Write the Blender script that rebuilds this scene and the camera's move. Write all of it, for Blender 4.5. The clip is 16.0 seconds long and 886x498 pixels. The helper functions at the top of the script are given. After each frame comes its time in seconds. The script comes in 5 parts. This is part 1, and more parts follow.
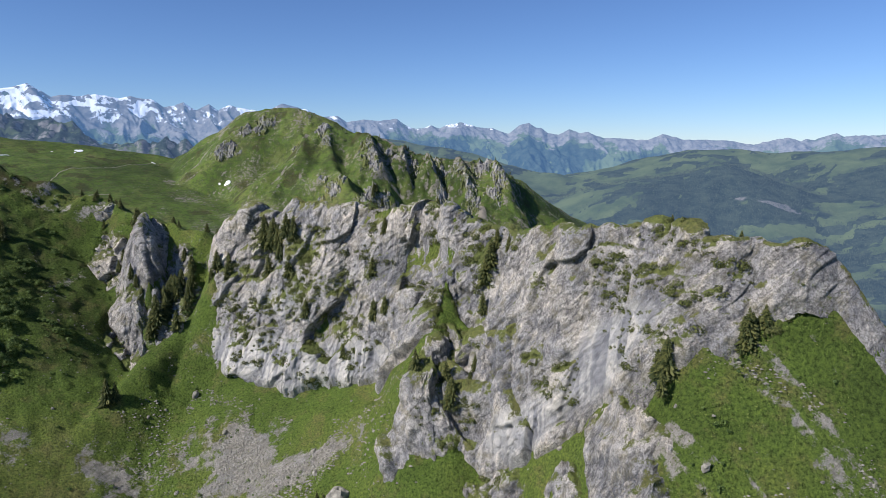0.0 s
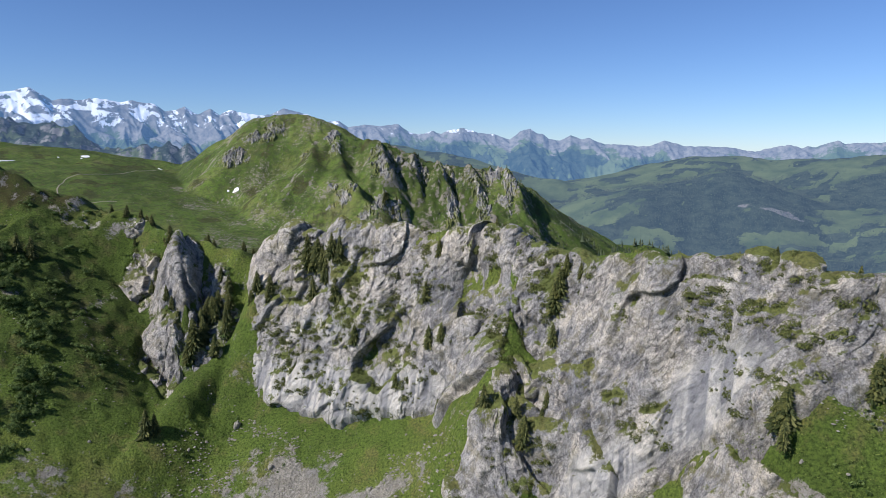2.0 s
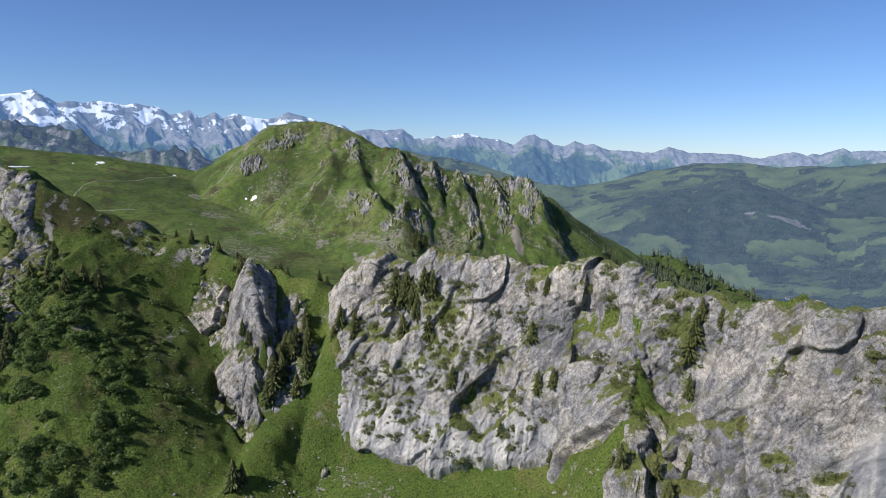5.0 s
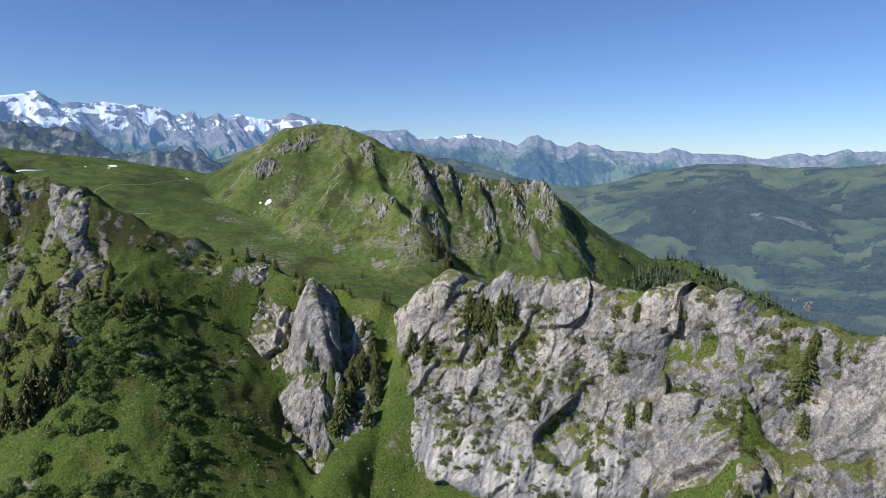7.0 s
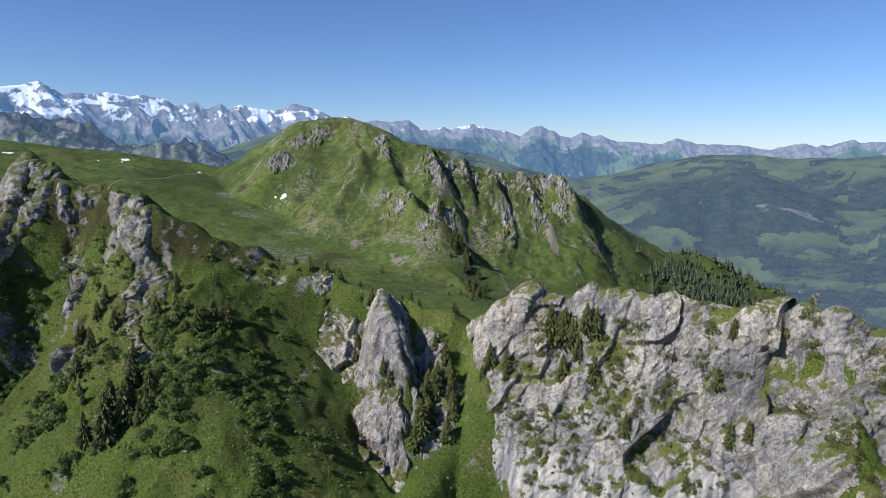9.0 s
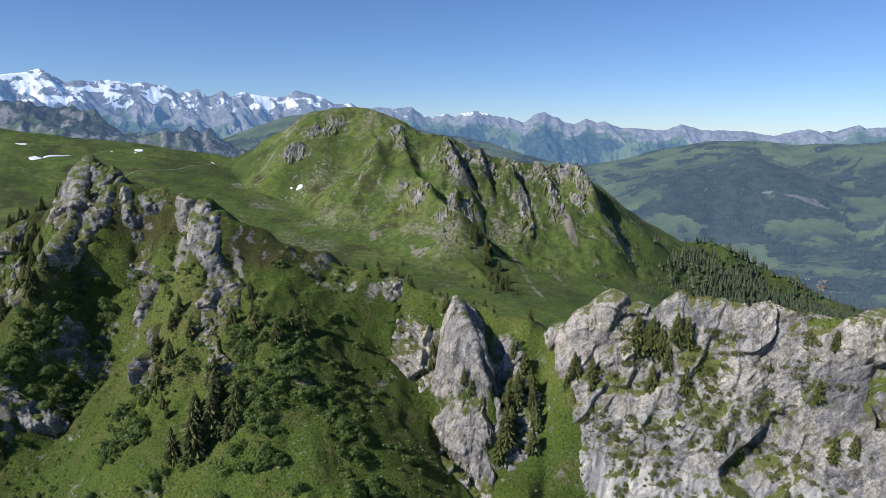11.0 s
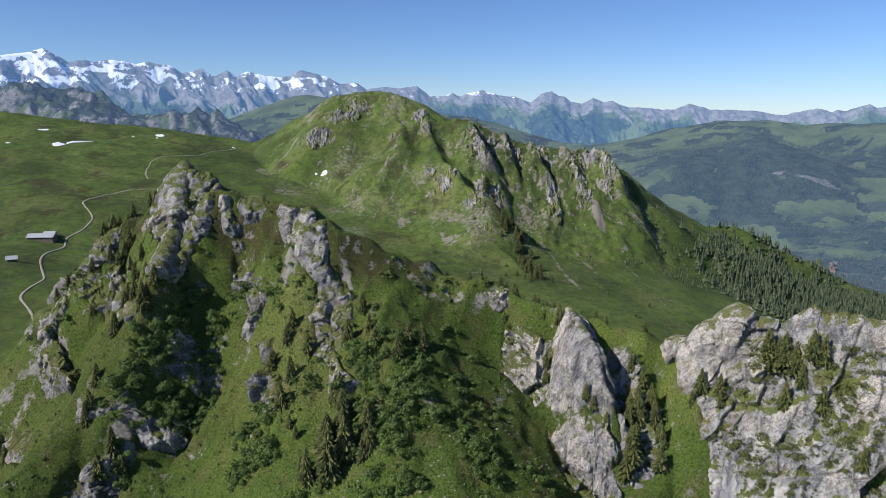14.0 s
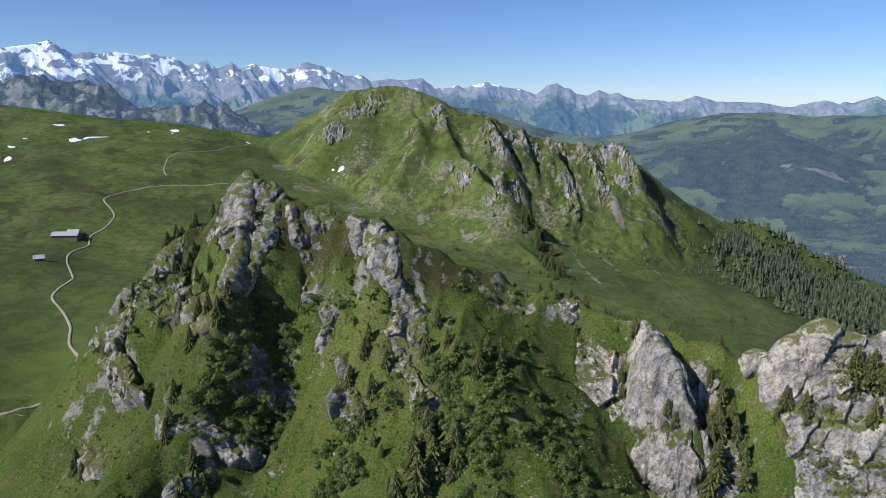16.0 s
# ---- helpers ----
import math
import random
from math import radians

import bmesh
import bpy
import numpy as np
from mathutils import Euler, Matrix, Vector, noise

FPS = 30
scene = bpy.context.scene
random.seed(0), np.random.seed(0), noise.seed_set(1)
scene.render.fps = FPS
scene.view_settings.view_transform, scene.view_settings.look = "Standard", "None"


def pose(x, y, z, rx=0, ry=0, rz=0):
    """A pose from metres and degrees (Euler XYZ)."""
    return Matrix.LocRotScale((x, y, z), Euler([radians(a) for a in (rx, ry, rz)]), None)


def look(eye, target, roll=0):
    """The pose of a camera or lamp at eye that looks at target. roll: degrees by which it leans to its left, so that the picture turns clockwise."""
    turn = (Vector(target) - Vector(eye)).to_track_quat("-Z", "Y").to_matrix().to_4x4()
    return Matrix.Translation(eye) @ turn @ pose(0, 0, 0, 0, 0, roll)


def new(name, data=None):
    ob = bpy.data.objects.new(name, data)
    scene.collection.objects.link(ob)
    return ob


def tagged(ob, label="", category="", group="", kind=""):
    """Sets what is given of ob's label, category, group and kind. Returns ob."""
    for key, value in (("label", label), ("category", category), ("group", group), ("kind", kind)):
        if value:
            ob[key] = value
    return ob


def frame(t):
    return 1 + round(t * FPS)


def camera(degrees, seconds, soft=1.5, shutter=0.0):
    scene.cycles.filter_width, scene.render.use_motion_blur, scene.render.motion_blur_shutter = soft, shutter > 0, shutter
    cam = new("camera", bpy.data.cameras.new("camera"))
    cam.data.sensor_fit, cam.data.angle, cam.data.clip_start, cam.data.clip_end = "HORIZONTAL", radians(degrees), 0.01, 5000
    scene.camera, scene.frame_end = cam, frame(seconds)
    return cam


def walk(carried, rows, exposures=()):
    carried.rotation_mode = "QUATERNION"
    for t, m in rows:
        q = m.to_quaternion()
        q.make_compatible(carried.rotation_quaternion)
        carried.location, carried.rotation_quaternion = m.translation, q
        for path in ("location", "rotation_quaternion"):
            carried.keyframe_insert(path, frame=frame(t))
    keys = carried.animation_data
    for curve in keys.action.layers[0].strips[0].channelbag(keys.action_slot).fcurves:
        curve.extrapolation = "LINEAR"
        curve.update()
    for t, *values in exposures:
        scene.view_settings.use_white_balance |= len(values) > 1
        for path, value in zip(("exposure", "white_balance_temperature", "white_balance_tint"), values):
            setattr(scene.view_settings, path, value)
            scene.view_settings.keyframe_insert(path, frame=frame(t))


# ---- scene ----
cam = camera(67.5, 16.0, soft=0.5)
METRES, EYE, TILT, LEAN, TURN = 120.0, 100.0, -9.0, 0.0, 0.0
ROWS = [
    (0.0, 0.0, 0.0, 0.0, -0.0, 0.0, -0.0),
    (0.5, -0.0215, 0.0143, 0.0071, -0.02, 0.12, -0.03),
    (1.0, -0.0457, 0.0298, 0.0148, -0.02, 0.23, -0.04),
    (1.5, -0.0683, 0.0437, 0.022, -0.03, 0.32, -0.08),
    (2.0, -0.0936, 0.0585, 0.0299, -0.07, 0.43, -0.25),
    (2.5, -0.1178, 0.0719, 0.0375, -0.09, 0.5, -0.4),
    (3.0, -0.145, 0.0857, 0.0458, -0.11, 0.6, -0.53),
    (5.5, -0.2825, 0.1429, 0.0862, 0.0, 0.8, -0.66),
    (6.0, -0.3128, 0.154, 0.0948, 0.03, 0.81, -0.67),
    (6.5, -0.341, 0.1641, 0.1027, 0.05, 0.82, -0.65),
    (7.0, -0.372, 0.1742, 0.1114, 0.08, 0.8, -0.66),
    (7.5, -0.401, 0.1829, 0.1193, 0.11, 0.72, -0.65),
    (8.0, -0.4329, 0.1916, 0.1276, 0.14, 0.53, -0.65),
    (8.5, -0.4624, 0.1986, 0.1353, 0.17, 0.28, -0.66),
    (9.0, -0.4949, 0.2055, 0.1436, 0.18, -0.02, -0.64),
    (11.5, -0.6522, 0.2331, 0.1826, 0.32, -1.47, -0.44),
    (12.0, -0.6835, 0.2376, 0.1907, 0.35, -1.78, -0.41),
    (12.5, -0.7121, 0.2417, 0.1984, 0.37, -2.09, -0.39),
    (13.0, -0.7428, 0.2462, 0.2069, 0.43, -2.39, -0.4),
    (13.5, -0.7712, 0.2501, 0.2149, 0.48, -2.65, -0.41),
    (14.0, -0.8017, 0.2546, 0.2236, 0.54, -2.92, -0.42),
    (14.5, -0.8298, 0.2585, 0.2316, 0.62, -3.15, -0.41),
    (15.0, -0.8601, 0.2625, 0.2405, 0.69, -3.42, -0.43),
    (15.5, -0.8877, 0.2663, 0.2478, 0.73, -3.61, -0.43),
    (16.0, -0.9175, 0.2702, 0.2551, 0.78, -3.62, -0.43),
]

walk(cam, [(t, pose(0, 0, EYE, TILT, LEAN, TURN) @ pose(METRES * x, METRES * y, METRES * z, 90 + pitch, roll, yaw)) for t, x, y, z, yaw, pitch, roll in ROWS],
     exposures=[(0.0, 0.38, 6150, 14), (16.0, 0.38, 6150, 14)])

# ---- light ----
SUN_FROM = Vector((-0.71, -0.42, 0.68)).normalized()
world = bpy.data.worlds.new("sky")
scene.world = world
world.use_nodes = True
wn = world.node_tree.nodes
sky = wn.new("ShaderNodeTexSky")
sky.sky_type = "NISHITA"
sky.sun_disc = False
sky.sun_elevation = math.asin(SUN_FROM.z)
sky.sun_rotation = math.atan2(SUN_FROM.x, SUN_FROM.y)
sky.altitude = 2000
sky.air_density, sky.dust_density, sky.ozone_density = 1.0, 0.0, 4.0
wn["Background"].inputs["Strength"].default_value = 0.071
tint = wn.new("ShaderNodeMix")
tint.data_type, tint.blend_type = "RGBA", "MULTIPLY"
tint.inputs[0].default_value = 1.0
tint.inputs[7].default_value = (0.84, 0.97, 1.16, 1)
world.node_tree.links.new(sky.outputs[0], tint.inputs[6])
world.node_tree.links.new(tint.outputs[2], wn["Background"].inputs["Color"])
sun = new("sun", bpy.data.lights.new("sun", "SUN"))
sun.data.energy, sun.data.angle, sun.data.color = 4.65, radians(0.55), (1.0, 0.94, 0.84)
sun.matrix_world = look(SUN_FROM * 400, (0, 0, 0))


# ---- noise on arrays ----
def lattice(i, j, k, seed):
    with np.errstate(over="ignore"):
        h = (i.astype(np.uint32) * np.uint32(374761393) + j.astype(np.uint32) * np.uint32(668265263)
             + k.astype(np.uint32) * np.uint32(2147483647) + np.uint32(seed * 1013904223 & 0xFFFFFFFF))
        h = (h ^ (h >> np.uint32(13))) * np.uint32(1274126177)
        h = (h ^ (h >> np.uint32(15))) * np.uint32(2246822519)
        h = h ^ (h >> np.uint32(16))
    return h.astype(np.float64) / 4294967295.0


def value3(x, y, z, seed=0):
    """Smooth noise in -1 to 1 at the points x, y, z."""
    xi, yi, zi = np.floor(x), np.floor(y), np.floor(z)
    fx, fy, fz = x - xi, y - yi, z - zi
    fx, fy, fz = (f * f * f * (f * (f * 6 - 15) + 10) for f in (fx, fy, fz))
    xi, yi, zi = xi.astype(np.int64), yi.astype(np.int64), zi.astype(np.int64)
    out = 0
    for a in (0, 1):
        for b in (0, 1):
            for c in (0, 1):
                w = (fx if a else 1 - fx) * (fy if b else 1 - fy) * (fz if c else 1 - fz)
                out = out + w * lattice(xi + a, yi + b, zi + c, seed)
    return out * 2 - 1


def value2(x, y, seed=0):
    return value3(x, y, np.zeros_like(x) + 0.0, seed)


def fbm2(x, y, octaves, seed=0, rough=0.5):
    out, amp, total = 0, 1.0, 0
    for o in range(octaves):
        c, s_ = math.cos(0.7 * o), math.sin(0.7 * o)
        out = out + amp * value2((c * x - s_ * y) * 2 ** o + 17.3 * o, (s_ * x + c * y) * 2 ** o - 9.1 * o, seed + o)
        total += amp
        amp *= rough
    return out / total


def fbm3(x, y, z, octaves, seed=0, rough=0.5):
    out, amp, total = 0, 1.0, 0
    for o in range(octaves):
        out = out + amp * value3(x * 2 ** o + 5.1 * o, y * 2 ** o, z * 2 ** o - 3.3 * o, seed + o)
        total += amp
        amp *= rough
    return out / total


def ridged2(x, y, octaves, seed=0):
    out, amp, total = 0, 1.0, 0
    for o in range(octaves):
        out = out + amp * (1 - 2 * np.abs(value2(x * 2 ** o + 3.7 * o, y * 2 ** o + 1.9 * o, seed + o)))
        total += amp
        amp *= 0.5
    return out / total


def blocks3(x, y, z, seed=0):
    """Broken rock: every cell of a jittered lattice is a tilted facet. Gives the facet's height and the width to the next crack."""
    xi, yi, zi = (np.floor(v).astype(np.int64) for v in (x, y, z))
    best, second = np.full(x.shape, 9.0), np.full(x.shape, 9.0)
    height = np.zeros(x.shape)
    for a in (-1, 0, 1):
        for b in (-1, 0, 1):
            for c in (-1, 0, 1):
                i, j, k = xi + a, yi + b, zi + c
                dx = x - (i + lattice(i, j, k, seed))
                dy = y - (j + lattice(i, j, k, seed + 1))
                dz = z - (k + lattice(i, j, k, seed + 2))
                d = dx * dx + dy * dy + dz * dz
                r1, r2, r3, r4 = (lattice(i, j, k, seed + n) * 2 - 1 for n in (3, 4, 5, 6))
                near = d < best
                second = np.where(near, best, np.minimum(second, d))
                height = np.where(near, 0.45 * r1 + 0.9 * (r2 * dx + r3 * dy + r4 * dz), height)
                best = np.where(near, d, best)
    gap = np.sqrt(second) - np.sqrt(best)
    return height - 0.10 * (1 - np.minimum(1, gap / 0.07)), gap


def step01(x, a, b):
    t = np.clip((x - a) / (b - a), 0, 1)
    return t * t * (3 - 2 * t)


# ---- the lie of the land ----
# the near ridge, in its own measure: s runs along it, q towards the camera
ORIGIN, ALONG = np.array([45.0, 75.0]), np.array([-0.889, 0.458])
FRONT = np.array([-0.458, -0.889])
# s, q and height of its crest
CREST = np.array([(-120, 0, -10), (-30, -3, 56), (-8, -3, 75), (-3, -3, 82.5), (0.5, -3, 87.38), (3, -3, 89.1), (5.5, -3, 87.19), (11, -1, 88.58), (25, -9, 88.21),
                  (43, -18, 85.16), (50, -22, 84.56), (62, -27, 87.07), (85, -29, 86.84), (103, -28, 86.03), (108, -26, 82.61), (113.5, -25, 85.4), (116.5, -26, 81.67), (119, -26, 82.04),
                  (122, -27, 78.68), (132, -26, 79.58), (146, -24, 82.01), (161, -23, 85), (171, -18, 87.37), (189, -3, 99.47), (203, -5, 104), (213, -2, 106.6), (223, 0, 108.5),
                  (228, 1, 105), (235, 2, 97), (245, 5, 80), (256, 10, 62), (275, 12, 42), (310, 14, 22), (380, 14, -5)], dtype=float)
# s, q and height of the foot of the steep part, and the fall of the meadow below it
FOOT = np.array([(-30, 15, 40, 0.7), (0, 1.163, 75.04, 1.115), (12, 2.962, 76.79, 1.328), (19, 4.4, 73, 1.446), (28, -1.554, 59.55, 1.217), (43, -3.064, 48.37, 0.805), (52, -4.54, 47.28, 0.8152),
                 (64, -14.33, 55.7, 0.9008), (76, -17.54, 53.24, 0.5609), (92, -14.24, 48.97, 0.7014), (112, -12.9, 51.56, 0.6485), (121, -8.478, 60.22, 0.6024), (132, -13.51, 55.73, 0.7961), (144, -12.46, 62.87, 0.6022),
                 (158, -10.29, 68.14, 0.5447), (163, -3.307, 70.95, 0.5538), (171, 7.136, 80.87, 1.205), (189, 18.84, 68.39, 0.6985), (203, 21.05, 66.48, 0.4707), (213, 32.65, 71.36, 0.5918), (223, 24.36, 72.93, 0.7366),
                 (245, 17.57, 67, 0.7281), (258, 22, 50, 0.6), (275, 26, 32, 0.6), (310, 30, 12, 0.5), (380, 30, -15, 0.5)], dtype=float)
_s = np.arange(-140, 400, 0.5)


def eased(table, col, width=3.0):
    v = np.interp(_s, table[:, 0], table[:, col])
    k = np.exp(-0.5 * (np.arange(-12, 13) * 0.5 / (width / 2)) ** 2)
    return np.convolve(np.pad(v, 12, mode="edge"), k / k.sum(), mode="valid")


CREST_Q, CREST_Z = eased(CREST, 1), eased(CREST, 2, 2.0)
FOOT_Q, FOOT_Z, FALL = eased(FOOT, 1), eased(FOOT, 2), eased(FOOT, 3, 8.0)


_rng = np.random.default_rng(2)
CREST_Z = CREST_Z + (0.25 + 0.45 * np.clip((_s - 8) / 12, 0, 1)) * np.interp(_s, np.arange(-140, 400, 2.3), _rng.normal(size=len(np.arange(-140, 400, 2.3))))
CREST_Q = CREST_Q + 0.9 * np.interp(_s, np.arange(-140, 400, 3.1), _rng.normal(size=len(np.arange(-140, 400, 3.1))))


def along(table, s):
    return np.interp(s, _s, table)


def to_sq(x, y):
    dx, dy = x - ORIGIN[0], y - ORIGIN[1]
    return dx * ALONG[0] + dy * ALONG[1], dx * FRONT[0] + dy * FRONT[1]


def to_xy(s, q):
    return ORIGIN[0] + s * ALONG[0] + q * FRONT[0], ORIGIN[1] + s * ALONG[1] + q * FRONT[1]


# ribs that run down the front: s, q and height of their backs, and the fall on their shaded and their sunny side
RIBS = [([(223, 0, 109.5), (217, 10, 95.66), (212, 18, 91.07), (209, 28, 77.87), (207, 40, 60.46)], 2.11, 1.29),
        ([(191, -1, 97.79), (186, 4, 84.7), (183, 12, 78.04), (181, 20, 66)], 0.80, 0.95),
        ([(174, -4, 85.66), (171, 4, 81.95), (169, 10.5, 74.46), (164, 14, 68.48), (163, 18, 64)], 0.72, 1.0),
        ([(143.5, -22, 83), (140.5, -18.5, 82.5), (137, -15.6, 79), (131, -12, 68), (129.6, -9.6, 57)], 2.30, 2.90),
        ([(60, -20, 77), (59, -12, 68), (58, -6, 60.5)], 1.3, 1.6),
        ([(58.5, -4.5, 60), (51, -7.5, 60), (44, -8, 59.5), (38, -7, 57), (34.5, -5.5, 54)], 0.6, 3.6),
        ([(236, 2, 98), (237, 9, 95), (241, 15, 80), (246, 20, 67)], 1.4, 1.2)]


# gullies between them: s and q of their beds, depth and width
GULLIES = [([(207, 2, 0), (202, 10, 0), (197, 20, 0), (192, 32, 0), (188, 44, 0)], 7.0, 6.5), ([(125.5, -24, 0), (121, -15, 0), (118, -5, 0)], 5.5, 3.5), ([(234, 8, 0), (226, 20, 0)], 3.2, 4.0)]


def near_ridge(s, q):
    h = plain_ridge(s, q)
    for line, depth, wide in GULLIES:
        h = h - depth * np.exp(np.minimum(tent(s, q, line, 1.0, 1.0, 0.5), 0) / wide)
    for line, dark, light in RIBS:
        h = upper(h, tent(s, q, line, dark, light, 0.4), 0.8)
    return h


def plain_ridge(s, q):
    qc, zc, qf, zf, m = (along(t, s) for t in (CREST_Q, CREST_Z, FOOT_Q, FOOT_Z, FALL))
    back = np.maximum(qc - q, 0)
    t = np.clip((q - qc) / (qf - qc), 0, 1)
    front = np.maximum(q - qf, 0)
    return zc - 0.8 * (np.sqrt(back ** 2 + 4) - 2) + (zf - zc) * t - m * 150 * (1 - np.exp(-front / 150))


def tent(x, y, line, left, right, soft=3.0):
    """A ridge along a line of points; left and right: its fall on either side."""
    out = np.full(x.shape, -1e4)
    for (x0, y0, z0), (x1, y1, z1) in zip(line, line[1:]):
        ax, ay = x1 - x0, y1 - y0
        t = np.clip(((x - x0) * ax + (y - y0) * ay) / (ax * ax + ay * ay), 0, 1)
        dx, dy = x - x0 - t * ax, y - y0 - t * ay
        d = np.sqrt(dx * dx + dy * dy + 1e-6)
        side = (ax * dy - ay * dx) / math.hypot(ax, ay) / d
        fall = right + (left - right) * step01(side, -0.8, 0.8)
        out = np.maximum(out, z0 + t * (z1 - z0) - fall * (np.sqrt(d * d + soft * soft) - soft))
    return out


def upper(a, b, k):
    return 0.5 * (a + b + np.sqrt((a - b) ** 2 + k * k))


HILL = [(-320, 800, 80), (-251, 762, 103), (-218, 749, 132), (-190, 748, 137), (-160, 745, 136), (-138, 737, 128), (-119, 728, 116), (-77, 705, 106), (-17, 705, 85), (43, 710, 78), (70, 725, 54),
        (120, 770, 20), (188, 819, -14), (250, 829, -16), (337, 830, -56), (480, 800, -130)]
WEST = [(-900, 640, 170), (-613, 735, 120), (-529, 735, 110), (-441, 765, 101), (-383, 810, 89), (-320, 800, 80)]
SPURS = [([(-122, 712, 117), (-110, 655, 86), (-88, 604, 57), (-64, 578, 48), (-63, 545, 20), (-45, 505, 2), (-34, 485, -6)], 1.0, 0.8),
         ([(-150, 735, 126), (-146, 668, 90), (-157, 617, 54), (-150, 585, 24), (-140, 550, 8)], 0.8, 0.8)]
PROWS = [[(-80, 705, 106), (-68, 675, 98), (-60, 655, 80), (-54, 640, 60)], [(-44, 705, 95), (-38, 680, 82), (-32, 660, 62)], [(-16, 705, 87), (-10, 682, 78), (-3, 662, 60), (4, 636, 32)],
         [(16, 706, 83), (22, 684, 72), (28, 664, 54)], [(44, 710, 81), (55, 690, 76), (66, 672, 58), (76, 648, 30)], [(-150, 742, 132), (-128, 700, 108), (-106, 640, 60)], [(-236, 756, 112), (-240, 740, 96), (-238, 726, 82)]]
DARK_RANGE = [[(-2200, 1900, 230), (-1442, 2110, 165), (-1298, 2198, 184), (-1188, 2258, 112), (-1050, 2300, 60)], [(-1050, 2120, 100), (-967, 2140, 118), (-794, 2206, 92), (-695, 2238, 38)]]
VALLEY_SIDE = [(-900, 3900, 190), (-361, 4016, 142), (139, 3922, 50), (547, 3778, -54), (760, 3600, -220)]
WOODED_HILL = [(664, 2939, -150), (961, 2954, -41), (1210, 2965, -4), (1452, 2848, -73), (1640, 2500, -230)]
BACK_HILLS = [(1014, 3984, -30), (1250, 3900, 30), (1479, 3828, 65), (1817, 3672, 41), (2133, 3373, 72), (2900, 2700, 90)]


def woodland(x, y):
    """Above 0 where woods stand across the valley: the dark hill, and strips among the meadows behind."""
    hill = np.exp(-(((x - 1180 - 0.25 * (y - 2800)) / 420) ** 4 + ((y - 2760) / 330) ** 4))
    return fbm2(x / 190, y / 105, 6, 91, 0.66) - 0.02 + 0.5 * hill + 0.22 * (1 - step01(y + 0.5 * x, 2300, 2900))


def land(x, y):
    """The height of the ground."""
    s, q = to_sq(x, y)
    far = np.hypot(x + 55, y - 10)
    base = 3 - 0.115 * (np.clip(x, -700, 900) + 33) - 0.5 * np.clip(q - 20, 0, 200)
    over = x - 120
    base = base - 0.42 * 0.5 * (over + np.sqrt(over * over + 60 ** 2))
    low = step01(y + 0.9 * x + 0.3 * np.maximum(-x - 300, 0), 820, 1700)
    base = base * (1 - low) - 372 * low
    base = np.maximum(base, -385) + 3.5 * fbm2(x / 60, y / 60, 3, 5) * step01(far, 120, 300)
    ridge = near_ridge(s, q)
    h = upper(base, ridge, 6.0)
    wob = fbm2(x / 45, y / 45, 4, 11)
    wx, wy = x + 10 * wob, y + 10 * fbm2(x / 45, y / 45, 4, 31)
    rag = fbm2(x / 9, y / 9, 3, 33, 0.6)
    hill = tent(wx, wy, HILL, 0.45, 0.98, 8)
    hill = np.maximum(hill, tent(x, y, WEST, 0.3, 0.24, 12))
    for line, a, b in SPURS:
        hill = upper(hill, tent(wx, wy, line, a, b, 3), 5.0)
    for p in PROWS:
        hill = np.maximum(hill, tent(wx + 2 * rag, wy + 3 * rag, p, 1.8, 0.85, 1.5) + 3.0 + 2.2 * rag)
    crags = step01(hill, 25, 70) * step01(x, -330, -200)
    hill = hill + (2.2 * fbm2(x / 22, y / 22, 4, 41) + crags * (3.0 * ridged2(x / 26, y / 40, 4, 43) + (2.4 * (ridged2((x + 0.2 * y) / 15, y / 90, 3, 45) - 0.3) + 2.2 * ridged2(x / 7, y / 11, 3, 47)) * step01(x, -110, -80) * step01(hill, 30, 62)))
    h = upper(h, hill, 14.0)
    h = h + 4.5 * fbm2(x / 80, y / 60, 3, 95) * step01(-x, 210, 300) * (1 - step01(far, 900, 1100)) * step01(far, 250, 330)
    for line, a, b in ((DARK_RANGE[0], 0.5, 0.5), (DARK_RANGE[1], 0.6, 0.6)):
        h = np.maximum(h, tent(x, y, line, a, b, 10) + 62 * ridged2((x + 0.5 * y) / 190, (y - 0.3 * x) / 260, 5, 51) + 16 * ridged2((x + 0.4 * y) / 42, (y - 0.4 * x) / 80, 4, 53) - 24)
    hills = np.maximum(np.maximum(tent(x, y, VALLEY_SIDE, 0.34, 0.34, 60), tent(x, y, WOODED_HILL, 0.34, 0.44, 90)), tent(x, y, BACK_HILLS, 0.26, 0.26, 80))
    hills = hills + 34 * fbm2(x / 330, y / 330, 5, 61)
    h = np.where(far > 1400, upper(h, hills, 30.0), h)
    # small roughness of the near meadows
    near = 1 - step01(far, 260, 420)
    wild = near * step01(s, 126, 150) * step01(q, -22, -8)
    h = h + near * (0.9 * fbm2(x / 9, y / 9, 3, 71) + 0.35 * fbm2(x / 1.7, y / 1.7, 2, 75))
    h = h + wild * (1.0 * ridged2(s / 8 + 0.5 * fbm2(x / 12, y / 12, 2, 77), q / 34, 3, 78) + 0.9 * fbm2(x / 4.5, y / 4.5, 4, 79, 0.6))
    return h


# ---- materials ----
def nodes_of(name):
    m = bpy.data.materials.new(name)
    m.use_nodes = True
    return m, m.node_tree.nodes, m.node_tree.links, m.node_tree.nodes["Principled BSDF"]


